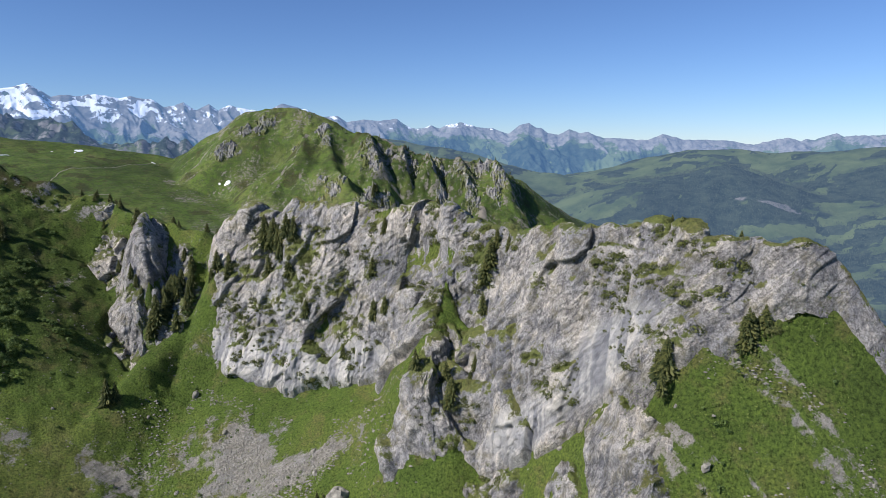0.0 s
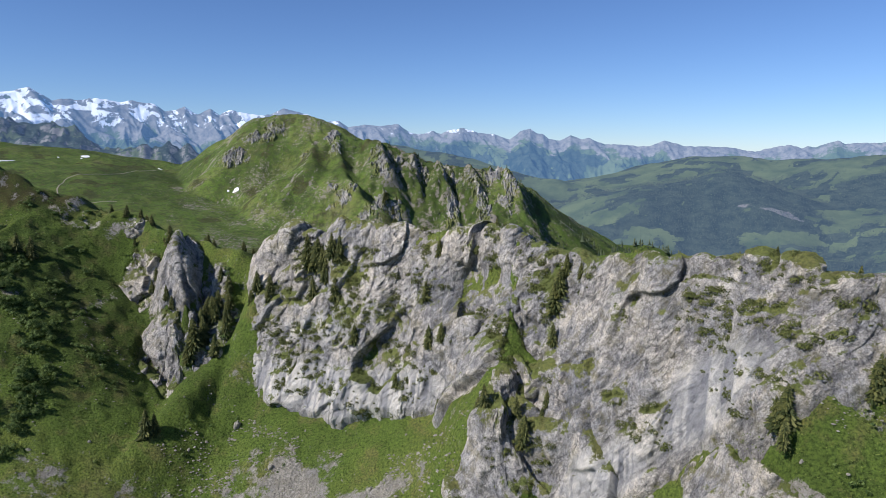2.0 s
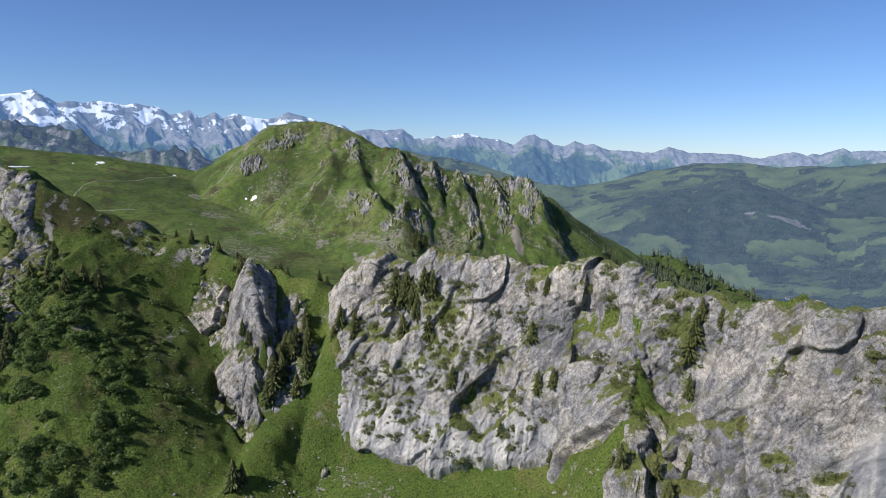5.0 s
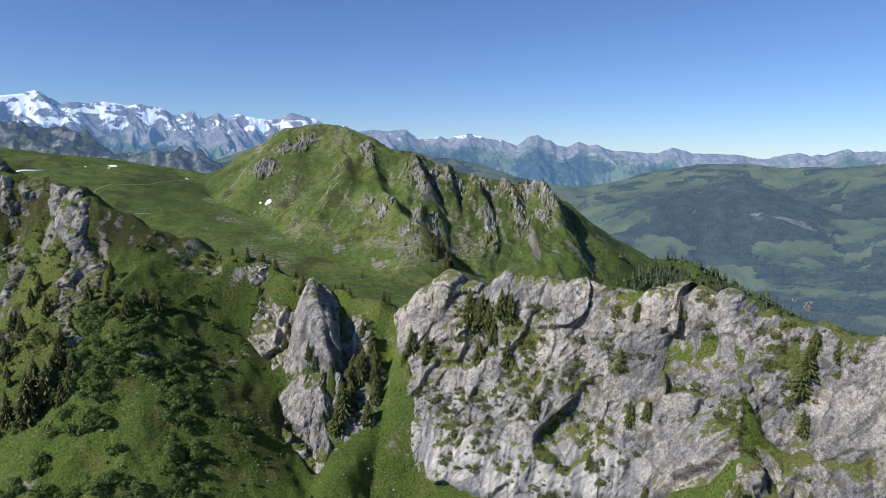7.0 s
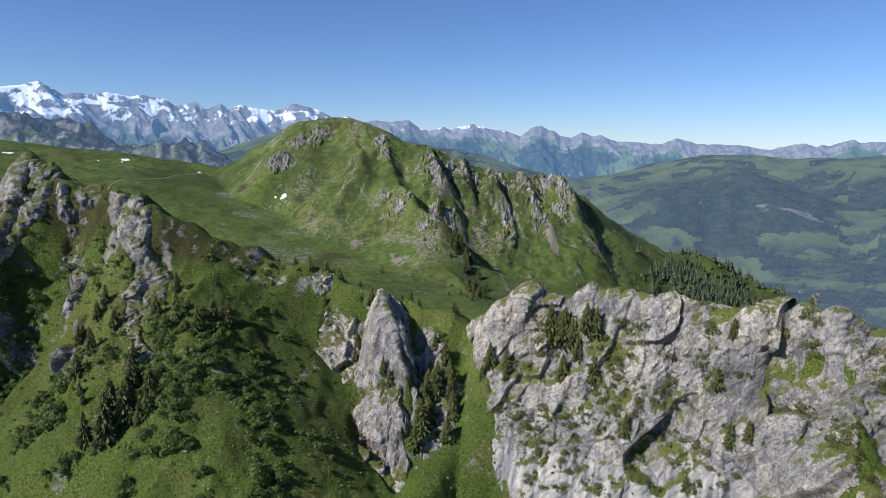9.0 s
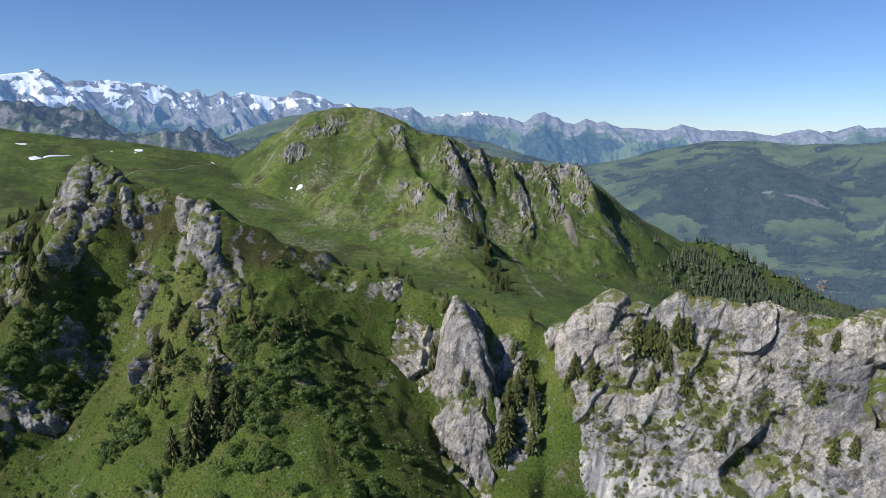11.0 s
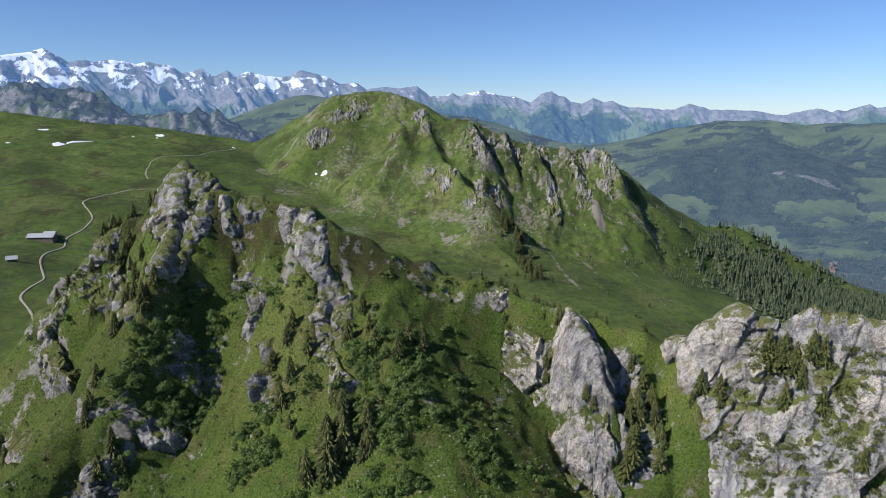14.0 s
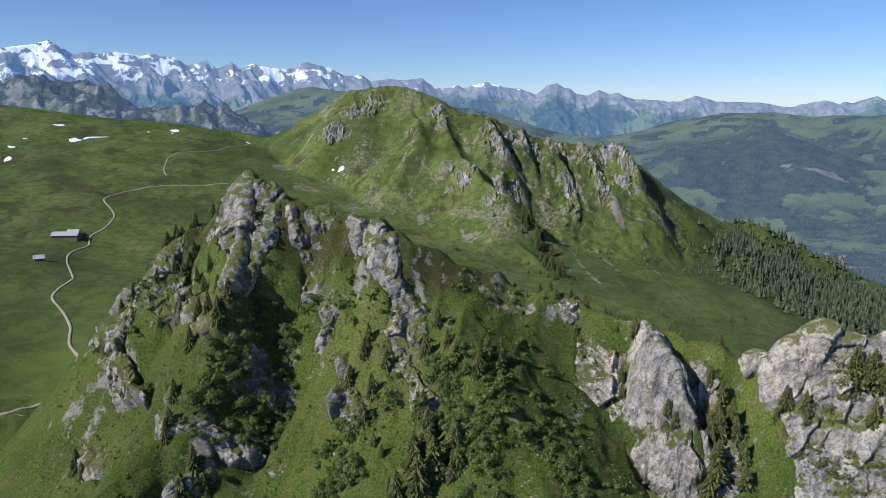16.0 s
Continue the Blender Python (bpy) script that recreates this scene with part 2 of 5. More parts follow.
def tex_noise(n, l, co, scale, detail=4.0, rough=0.55, stretch=None):
    t = n.new("ShaderNodeTexNoise")
    t.inputs["Scale"].default_value, t.inputs["Detail"].default_value, t.inputs["Roughness"].default_value = scale, detail, rough
    if stretch:
        mp = n.new("ShaderNodeMapping")
        mp.inputs["Scale"].default_value = stretch
        l.new(co, mp.inputs[0])
        co = mp.outputs[0]
    l.new(co, t.inputs["Vector"])
    return t.outputs["Fac"]


def ramp(n, l, fac, stops):
    r = n.new("ShaderNodeValToRGB")
    e = r.color_ramp.elements
    while len(e) < len(stops):
        e.new(0.5)
    for el, (p, c) in zip(e, stops):
        el.position, el.color = p, (*c, 1) if len(c) == 3 else c
    l.new(fac, r.inputs[0])
    return r.outputs[0]


def grey(a):
    return (a, a, a)


def mixed(n, l, fac, a, b, blend="MIX"):
    m = n.new("ShaderNodeMix")
    m.data_type, m.blend_type = "RGBA", blend
    if isinstance(fac, float):
        m.inputs[0].default_value = fac
    else:
        l.new(fac, m.inputs[0])
    for v, s_ in ((a, 6), (b, 7)):
        if isinstance(v, tuple):
            m.inputs[s_].default_value = (*v, 1)
        else:
            l.new(v, m.inputs[s_])
    return m.outputs[2]


def maths(n, l, op, a, b=0.0, clamp=False):
    m = n.new("ShaderNodeMath")
    m.operation, m.use_clamp = op, clamp
    for v, s_ in ((a, 0), (b, 1)):
        if isinstance(v, (int, float)):
            m.inputs[s_].default_value = v
        else:
            l.new(v, m.inputs[s_])
    return m.outputs[0]


def bumped(n, l, bsdf, fac, strength, distance):
    b = n.new("ShaderNodeBump")
    b.inputs["Strength"].default_value, b.inputs["Distance"].default_value = strength, distance
    l.new(fac, b.inputs["Height"])
    l.new(b.outputs[0], bsdf.inputs["Normal"])


def attribute(n, name):
    a = n.new("ShaderNodeAttribute")
    a.attribute_name = name
    return a.outputs["Fac"]


def slanted(n, l, co, long, short, lean, detail=5, rough=0.6):
    """Noise drawn out along a slanting direction of the ridge's front, as joints and beds are. lean: degrees from the level."""
    c, s_ = math.cos(radians(lean)), math.sin(radians(lean))
    axes = []
    for d, size in (((ALONG[0] * c, ALONG[1] * c, s_), long), ((-ALONG[0] * s_, -ALONG[1] * s_, c), short)):
        dot = n.new("ShaderNodeVectorMath")
        dot.operation = "DOT_PRODUCT"
        l.new(co, dot.inputs[0])
        dot.inputs[1].default_value = [v / size for v in d]
        axes.append(dot.outputs["Value"])
    v = n.new("ShaderNodeCombineXYZ")
    l.new(axes[0], v.inputs[0])
    l.new(axes[1], v.inputs[1])
    return tex_noise(n, l, v.outputs[0], 1.0, detail, rough)


def rock_colour(n, l, co):
    big = tex_noise(n, l, co, 0.07, 7, 0.66)
    col = ramp(n, l, big, [(0.38, (0.245, 0.245, 0.252)), (0.49, (0.375, 0.362, 0.347)), (0.6, (0.475, 0.44, 0.39))])
    streak = tex_noise(n, l, co, 0.8, 8, 0.7, (1.0, 1.0, 0.13))
    col = mixed(n, l, ramp(n, l, streak, [(0.38, grey(0.7)), (0.49, grey(0.0))]), col, (0.135, 0.135, 0.15))
    pale = tex_noise(n, l, co, 0.26, 8, 0.72, (1.0, 1.0, 0.5))
    col = mixed(n, l, ramp(n, l, pale, [(0.53, grey(0.0)), (0.6, grey(0.8))]), col, (0.47, 0.435, 0.385))
    grain = tex_noise(n, l, co, 1.7, 10, 0.8)
    col = mixed(n, l, 0.9, col, ramp(n, l, grain, [(0.37, grey(0.4)), (0.45, grey(0.95)), (0.6, grey(1.25))]), "MULTIPLY")
    for long, short, lean, deep, thin in ((16.0, 4.0, -52, 0.6, 0.012), (12.0, 4.0, 62, 0.45, 0.010), (9.0, 2.4, 10, 0.35, 0.010)):
        seam = maths(n, l, "ABSOLUTE", maths(n, l, "SUBTRACT", slanted(n, l, co, long, short, lean), 0.5))
        col = mixed(n, l, ramp(n, l, seam, [(0.002, grey(deep)), (thin, grey(0.0))]), col, (0.07, 0.068, 0.062))
    speck = tex_noise(n, l, co, 4.5, 8, 0.8)
    col = mixed(n, l, 0.7, col, ramp(n, l, speck, [(0.40, grey(0.42)), (0.49, grey(1.05)), (0.58, grey(1.45))]), "MULTIPLY")
    moss = tex_noise(n, l, co, 0.4, 8, 0.75)
    return mixed(n, l, ramp(n, l, moss, [(0.5, grey(0.0)), (0.62, grey(0.6))]), col, (0.165, 0.15, 0.085)), grain, streak


def turf_colour(n, l, co):
    big = tex_noise(n, l, co, 0.024, 6, 0.65)
    col = ramp(n, l, big, [(0.36, (0.085, 0.13, 0.028)), (0.48, (0.118, 0.18, 0.036)), (0.58, (0.152, 0.20, 0.046)), (0.68, (0.195, 0.205, 0.075))])
    mid = tex_noise(n, l, co, 0.2, 7, 0.68)
    col = mixed(n, l, ramp(n, l, mid, [(0.52, grey(0.0)), (0.64, grey(0.6))]), col, (0.20, 0.185, 0.075))
    sweep = tex_noise(n, l, co, 0.011, 5, 0.6)
    col = mixed(n, l, 1.0, col, ramp(n, l, sweep, [(0.38, (0.6, 0.62, 0.62)), (0.55, grey(1.0))]), "MULTIPLY")
    fine = tex_noise(n, l, co, 2.6, 7, 0.72)
    return mixed(n, l, 0.9, col, ramp(n, l, fine, [(0.36, (0.30, 0.32, 0.26)), (0.47, grey(0.85)), (0.62, (1.5, 1.42, 1.15))]), "MULTIPLY"), fine


def ground_material():
    m, n, l, b = nodes_of("alpine_turf")
    co = n.new("ShaderNodeNewGeometry").outputs["Position"]
    turf, fine = turf_colour(n, l, co)
    rock, grain, streak = rock_colour(n, l, co)
    edge = tex_noise(n, l, co, 0.35, 9, 0.78)
    bare = maths(n, l, "ADD", attribute(n, "bare"), maths(n, l, "MULTIPLY", maths(n, l, "SUBTRACT", edge, 0.5), 2.2))
    mask = ramp(n, l, bare, [(0.45, grey(0.0)), (0.6, grey(1.0))])
    heath = maths(n, l, "ADD", attribute(n, "heath"), maths(n, l, "MULTIPLY", maths(n, l, "SUBTRACT", edge, 0.5), 1.2))
    turf = mixed(n, l, ramp(n, l, heath, [(0.4, grey(0.0)), (0.65, grey(0.9))]), turf, mixed(n, l, fine, (0.025, 0.04, 0.012), (0.105, 0.075, 0.035)))
    rill = tex_noise(n, l, co, 0.32, 7, 0.72, (1.0, 0.16, 0.4))
    rill = maths(n, l, 'MULTIPLY', ramp(n, l, rill, [(0.53, grey(0.0)), (0.62, grey(0.2))]), attribute(n, "far_schist"))
    turf = mixed(n, l, rill, turf, (0.27, 0.25, 0.17))
    clump = tex_noise(n, l, co, 0.16, 10, 0.8)
    clump = maths(n, l, 'MULTIPLY', ramp(n, l, clump, [(0.47, grey(0.0)), (0.56, grey(0.75))]), attribute(n, "far_schist"))
    turf = mixed(n, l, clump, turf, (0.055, 0.068, 0.03))
    # Turf farther off is toned darker and less red.
    turf = mixed(n, l, maths(n, l, "MULTIPLY", attribute(n, "far_schist"), 0.8), turf, mixed(n, l, 1.0, turf, (0.74, 0.82, 0.78), "MULTIPLY"))
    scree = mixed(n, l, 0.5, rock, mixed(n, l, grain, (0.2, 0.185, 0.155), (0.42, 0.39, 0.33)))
    scree = mixed(n, l, attribute(n, "far_schist"), scree, mixed(n, l, grain, (0.11, 0.10, 0.082), (0.32, 0.29, 0.235)))
    l.new(mixed(n, l, mask, turf, scree), b.inputs["Base Color"])
    b.inputs["Roughness"].default_value = 0.9
    b.inputs["Specular IOR Level"].default_value = 0.15
    bumped(n, l, b, maths(n, l, "ADD", fine, maths(n, l, "MULTIPLY", grain, 0.5)), 1.0, 0.9)
    return m


def rock_material():
    m, n, l, b = nodes_of("limestone")
    co = n.new("ShaderNodeNewGeometry").outputs["Position"]
    rock, grain, streak = rock_colour(n, l, co)
    turf, fine = turf_colour(n, l, co)
    edge = tex_noise(n, l, co, 0.8, 10, 0.82)
    turf = mixed(n, l, 0.45, turf, mixed(n, l, fine, (0.07, 0.07, 0.028), (0.22, 0.205, 0.085)))
    grass = maths(n, l, "ADD", attribute(n, "turf"), maths(n, l, "MULTIPLY", maths(n, l, "SUBTRACT", edge, 0.5), 3.0))
    rock = mixed(n, l, maths(n, l, "MULTIPLY", attribute(n, "scar"), 0.7), rock, mixed(n, l, grain, (0.52, 0.51, 0.49), (0.72, 0.70, 0.66)))
    rock = mixed(n, l, maths(n, l, "MULTIPLY", attribute(n, "wet"), 0.75), rock, (0.20, 0.208, 0.235))
    rock = mixed(n, l, 1.0, rock, ramp(n, l, attribute(n, "tone"), [(0.1, (0.70, 0.71, 0.74)), (0.5, grey(1.0)), (0.9, (1.28, 1.25, 1.2))]), "MULTIPLY")
    rock = mixed(n, l, attribute(n, "crack"), rock, (0.06, 0.06, 0.06))
    l.new(mixed(n, l, ramp(n, l, grass, [(0.47, grey(0.0)), (0.6, grey(1.0))]), rock, turf), b.inputs["Base Color"])
    b.inputs["Roughness"].default_value = 0.88
    b.inputs["Specular IOR Level"].default_value = 0.2
    bumped(n, l, b, maths(n, l, "ADD", grain, maths(n, l, "MULTIPLY", streak, 0.6)), 1.0, 0.7)
    return m


def plain_material(name, a, b_, scale, rough=0.85, bump=0.3, dist=0.05):
    m, n, l, b = nodes_of(name)
    co = n.new("ShaderNodeNewGeometry").outputs["Position"]
    f = tex_noise(n, l, co, scale, 5, 0.65)
    l.new(ramp(n, l, f, [(0.32, a), (0.68, b_)]), b.inputs["Base Color"])
    b.inputs["Roughness"].default_value = rough
    b.inputs["Specular IOR Level"].default_value = 0.2
    bumped(n, l, b, f, bump, dist)
    return m


def distance_material(name, haze, glow, pale=0.33, relief=0.6):
    """Land kilometres away: meadows and woods, rock and snow by the attributes of the mesh. Blue haze is put in as an
    even emission.
    """
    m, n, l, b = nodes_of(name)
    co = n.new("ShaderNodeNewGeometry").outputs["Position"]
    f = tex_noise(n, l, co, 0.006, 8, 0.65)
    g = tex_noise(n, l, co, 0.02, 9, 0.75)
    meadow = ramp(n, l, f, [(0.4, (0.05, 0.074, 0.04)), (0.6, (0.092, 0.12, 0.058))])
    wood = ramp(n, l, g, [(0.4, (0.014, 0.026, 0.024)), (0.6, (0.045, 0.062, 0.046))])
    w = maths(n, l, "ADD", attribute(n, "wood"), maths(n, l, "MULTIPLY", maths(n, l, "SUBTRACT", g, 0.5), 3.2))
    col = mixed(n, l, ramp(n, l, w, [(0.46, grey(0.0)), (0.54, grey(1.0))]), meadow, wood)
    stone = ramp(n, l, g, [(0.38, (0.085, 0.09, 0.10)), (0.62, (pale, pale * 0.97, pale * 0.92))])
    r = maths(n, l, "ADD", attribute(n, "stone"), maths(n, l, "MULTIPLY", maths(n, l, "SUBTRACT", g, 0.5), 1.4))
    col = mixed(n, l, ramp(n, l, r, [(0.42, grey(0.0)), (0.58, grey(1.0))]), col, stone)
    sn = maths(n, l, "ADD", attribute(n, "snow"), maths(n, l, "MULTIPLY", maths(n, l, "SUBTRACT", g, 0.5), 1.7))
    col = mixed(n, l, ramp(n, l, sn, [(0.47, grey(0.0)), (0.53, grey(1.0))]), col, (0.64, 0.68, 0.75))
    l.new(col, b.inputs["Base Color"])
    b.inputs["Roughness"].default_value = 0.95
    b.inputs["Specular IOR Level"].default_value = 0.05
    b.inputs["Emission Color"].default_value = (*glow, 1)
    b.inputs["Emission Strength"].default_value = haze
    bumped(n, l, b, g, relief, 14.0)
    return m


TURF, ROCK = ground_material(), rock_material()
# Both carry their haze as a blue glow, the mountains twice as much.
VALLEY, RANGE = distance_material("hazed_valley_land", 0.122, (0.26, 0.42, 0.72), 0.2), distance_material("hazed_mountain_land", 0.25, (0.20, 0.42, 0.80), 0.2, 0.8)


# ---- mesh helpers ----
def grid_faces(rows, cols, wrap=False):
    i = np.arange(rows - 1)[:, None] * cols
    j = np.arange(cols if wrap else cols - 1)[None, :]
    k = (j + 1) % cols
    return np.stack([i + j, i + k, i + cols + k, i + cols + j], axis=-1).reshape(-1, 4)


def mesh_of(name, verts, faces, mats, attrs=None, smooth=True, slots=None):
    me = bpy.data.meshes.new(name)
    verts, faces = np.asarray(verts, dtype=np.float32), np.asarray(faces, dtype=np.int32)
    me.vertices.add(len(verts))
    me.vertices.foreach_set("co", verts.ravel())
    k = faces.shape[1]
    me.loops.add(faces.size)
    me.loops.foreach_set("vertex_index", faces.ravel())
    me.polygons.add(len(faces))
    me.polygons.foreach_set("loop_start", np.arange(len(faces), dtype=np.int32) * k)
    me.polygons.foreach_set("use_smooth", np.full(len(faces), smooth))
    for m in mats:
        me.materials.append(m)
    if slots is not None:
        me.polygons.foreach_set("material_index", slots.astype(np.int32))
    for key, v in (attrs or {}).items():
        me.attributes.new(key, "FLOAT", "POINT").data.foreach_set("value", np.asarray(v, dtype=np.float32))
    me.update(calc_edges=True)
    me.validate()
    return me


def part(name, me, parent, label=""):
    ob = new(name, me)
    ob.parent = parent
    if label:
        ob["label"] = label
    return ob


# ---- where rock breaks through ----
def inside(s, v, outline, tall):
    """How far (s, v) lies inside an outline, in metres; below 0 outside of it. tall: metres from crest to foot."""
    near, odd = np.full(s.shape, 1e9), np.zeros(s.shape, bool)
    for (s0, v0), (s1, v1) in zip(outline, outline[1:] + outline[:1]):
        y, y0, y1 = v * tall, v0 * tall, v1 * tall
        ax, ay = s1 - s0, y1 - y0
        t = np.clip(((s - s0) * ax + (y - y0) * ay) / (ax * ax + ay * ay + 1e-9), 0, 1)
        near = np.minimum(near, np.hypot(s - s0 - t * ax, y - y0 - t * ay))
        cut = ((y0 > y) != (y1 > y)) & (s < s0 + (y - y0) * ax / (ay if abs(ay) > 1e-9 else 1e-9))
        odd ^= cut
    return np.where(odd, near, -near)


# rock faces: name, label, outline in (s, v), how far it stands out, seed, mesh size
CRAG_LIST = []
CRAG_LIST.append((('rock_wall', 'grey limestone wall with grassy ledges above a meadow', [(127, -0.1), (126, 0.1), (121, 0.32), (117.5, 0.6), (114.8, 0.8), (112, 0.96), (104, 1.02), (95, 0.98), (90, 0.95), (83, 0.98), (75, 1.0), (70, 1.1), (62, 1.16), (57, 0.95), (56.5, 0.75), (58.5, 0.3), (60, -0.35), (122, -0.35)], 0.6, 200, 0.22), dict(grass=0.5, tall=34, rough=0.55, slant=-0.3, ease=3.0, lump=1.0, grooves=0.12)))
CRAG_LIST.append((('rock_wall', 'smooth pale grey limestone wall with slanting grooves and water streaks', [(63, -0.35), (61, 0.5), (51.5, 0.55), (46, 0.55), (42, 0.95), (39, 0.93), (34.6, 1.02), (31.5, 0.98), (28.5, 1.03), (25.7, 0.95), (21.4, 1.06), (17.6, 1.05), (10.7, 1.03), (8.3, 0.92), (7.5, 0.75), (5, 0.66), (1, 0.55), (-2, 0.46), (-5.3, 0.45), (-12, 0.5), (-14, -0.1), (-8, -0.35)], 0.5, 300, 0.22), dict(grass=0.45, tall=30, rough=0.5, slant=-0.7, loose=0.8, ease=2.4, lump=0.45, grooves=0.3)))
CRAG_LIST.append((('rock_buttress', 'grey limestone buttress with turf ledges and firs', [(60.5, 1.27), (59.5, 1.05), (58.6, 0.62), (51.3, 0.42), (44.2, 0.36), (40.5, 0.4), (39, 0.7), (37.3, 0.97), (43.7, 0.97), (46.5, 1.02), (50, 1.1), (53.2, 1.28), (55.1, 1.4), (56.3, 1.52), (59.1, 1.6), (62, 1.55), (63.3, 1.47)], 0.9, 500, 0.22), dict(grass=0.47, category='rock buttress', rough=0.9, lump=1.0, loose=0.7)))
CRAG_LIST.append((('rock_spur', 'pale broken limestone spur at the edge of grass', [(28, 0.92), (24, 0.98), (18.8, 1.12), (16.4, 1.28), (14.9, 1.41), (14.5, 1.9), (24, 1.9), (26, 1.3), (27.9, 1.05)], 0.4, 400, 0.24), dict(grass=0.4, category='rock spur', tall=26, lump=0.7)))
CRAG_LIST.append((('rock_outcrop', 'flat rock outcrop in steep meadow', [(47, 1.14), (43, 1.06), (37, 1.07), (34.8, 1.21), (36, 1.36), (45, 1.32)], 0.2, 530, 0.22), dict(grass=0.42, category='rock outcrop', tall=24, lump=0.5)))
CRAG_LIST.append((('rock_outcrop', 'grey slab of rock beside a pale spur', [(32.5, 1.05), (28.5, 1.1), (26, 1.25), (24.5, 1.5), (31, 1.45)], 0.2, 535, 0.22), dict(grass=0.42, category='rock outcrop', tall=24, lump=0.5)))
CRAG_LIST.append((('rock_pinnacle', 'pale grey rock pinnacle with a dark shaded flank', [(145.4, 0.2), (143.2, -0.05), (140, -0.02), (136, 0.25), (131.3, 0.96), (131.1, 1.09), (135, 1.1), (143, 1.02), (144.6, 0.83), (145, 0.51)], 0.35, 550, 0.2), dict(grass=0.26, category='rock pinnacle', tall=24, rough=0.55, loose=0.3, lump=0.35, ease=1.2)))
CRAG_LIST.append((('rock_outcrop', 'broken rock steps with turf below the pinnacle', [(143.5, 1.04), (135, 1.1), (131.1, 1.07), (128.6, 1.17), (126.3, 1.28), (128.7, 1.42), (135, 1.4), (140, 1.36), (142.5, 1.2)], 0.4, 560, 0.22), dict(grass=0.52, category='rock outcrop', tall=24)))
CRAG_LIST.append((('rock_flank', 'dark shaded rock flank beside a grassy gully', [(136.8, 0.06), (130.5, 0.1), (127, 0.3), (123.6, 0.4), (121.4, 0.69), (122.9, 0.98), (126.1, 1.04), (129, 1.08), (131.7, 0.9), (135.5, 0.4)], 0.4, 570, 0.22), dict(grass=0.4, category='rock flank', tall=24, lump=0.7)))
CRAG_LIST.append((('rock_rib', 'grey rock rib overgrown with grass', [(156.8, 0.3), (151.2, 0.24), (145.9, 0.3), (144, 0.7), (144.1, 0.83), (145.7, 0.95), (149.5, 0.9), (153.6, 0.8), (156.3, 0.54)], 0.7, 600, 0.22), dict(grass=0.4, lump=0.7, loose=0.5, rough=0.8, category='rock rib', tall=24, ease=1.6)))
CRAG_LIST.append((('rock_outcrop', 'small pale rock on the grassy crest', [(162, 0.05), (158.3, -0.05), (155, 0.14), (157.9, 0.28), (161, 0.2)], 0.4, 620, 0.2), dict(grass=0.36, category='rock outcrop', tall=24, loose=0.5, ease=1.2)))
CRAG_LIST.append((('rock_slab', 'pale grey slab of rock below the crest', [(203, -0.05), (194.5, -0.05), (188, -0.05), (184.5, 0.15), (181.5, 0.27), (178.4, 0.51), (178, 0.69), (176, 0.92), (171.8, 1.14), (169.2, 1.27), (171, 1.32), (174, 1.27), (177, 1.06), (182, 0.83), (184.6, 0.59), (187, 0.34), (192, 0.26), (198, 0.12)], 0.7, 700, 0.22), dict(grass=0.49, rough=0.9, lump=0.5, category='rock slab', tall=36, loose=0.6, ease=1.6)))
CRAG_LIST.append((('rock_outcrop', 'pale rock step with bushes on its top', [(167.4, 1.5), (164.2, 1.55), (161.6, 1.75), (162.4, 1.85), (160.8, 2.0), (163, 2.0), (165.4, 1.8)], 0.7, 740, 0.2), dict(grass=0.4, category='rock outcrop', tall=26, loose=0.5, ease=1.4)))
CRAG_LIST.append((('rock_rib', 'thin rock rib in bright green turf', [(193.8, 0.63), (190.5, 0.62), (187.4, 0.86), (182.8, 1.1), (180.2, 1.32), (176, 1.66), (178.4, 1.66), (183.6, 1.24), (186.2, 1.07), (190, 0.88)], 0.3, 750, 0.22), dict(grass=0.5, category='rock rib', tall=26, ease=1.4)))
CRAG_LIST.append((('rock_outcrop', 'broken rock band with grass on the summit crest', [(218, -0.3), (211.7, -0.35), (203, -0.1), (202, 0.04), (206, 0.1), (201.8, 0.28), (194.3, 0.47), (195.6, 0.66), (199, 0.64), (199.6, 0.52), (207, 0.26), (210, 0.15), (213, 0.06)], 0.5, 780, 0.22), dict(grass=0.55, category='rock outcrop', tall=36, ease=1.8, loose=0.8)))
CRAG_LIST.append((('rock_tower', 'craggy rock tower with a dark shaded side', [(228.6, 0.06), (226, -0.2), (219, -0.25), (216, -0.15), (213, 0.08), (212, 0.22), (211, 0.37), (210, 0.57), (210.6, 0.68), (213.6, 0.6), (220.5, 0.42), (227.1, 0.28)], 0.9, 900, 0.22), dict(grass=0.58, category='rock tower', tall=40, rough=0.9, lump=0.45, loose=0.7, ease=1.6)))
CRAG_LIST.append((('rock_pillar', 'pale jagged rock pillars on the falling ridge', [(239, 0.1), (235.5, 0.22), (234, 0.32), (225.5, 0.5), (213, 0.62), (211.6, 0.72), (212, 0.8), (229.8, 0.8), (239.5, 1.0), (241.8, 0.78), (241.4, 0.42)], 0.5, 950, 0.22), dict(grass=0.68, category='rock pillar', rough=0.9, lump=0.8, slant=-0.3, ease=1.8)))
CRAG_LIST.append((('rock_band', 'low grey rock band across steep grass', [(249.5, 0.7), (245, 0.65), (237, 0.86), (236, 1.12), (222, 1.1), (218, 1.18), (230, 1.34), (240.8, 1.3), (247, 1.22), (252, 0.9)], 0.4, 970, 0.23), dict(grass=0.57, category='rock band', tall=34, ease=1.6)))
CRAG_LIST.append((('rock_outcrop', 'broken pale rock showing through steep grass', [(215, 1.0), (207.5, 1.14), (204, 1.22), (205, 1.34), (209, 1.3), (214, 1.16)], 0.2, 980, 0.24), dict(grass=0.5, category='rock outcrop', tall=26, rough=0.9, lump=0.6)))
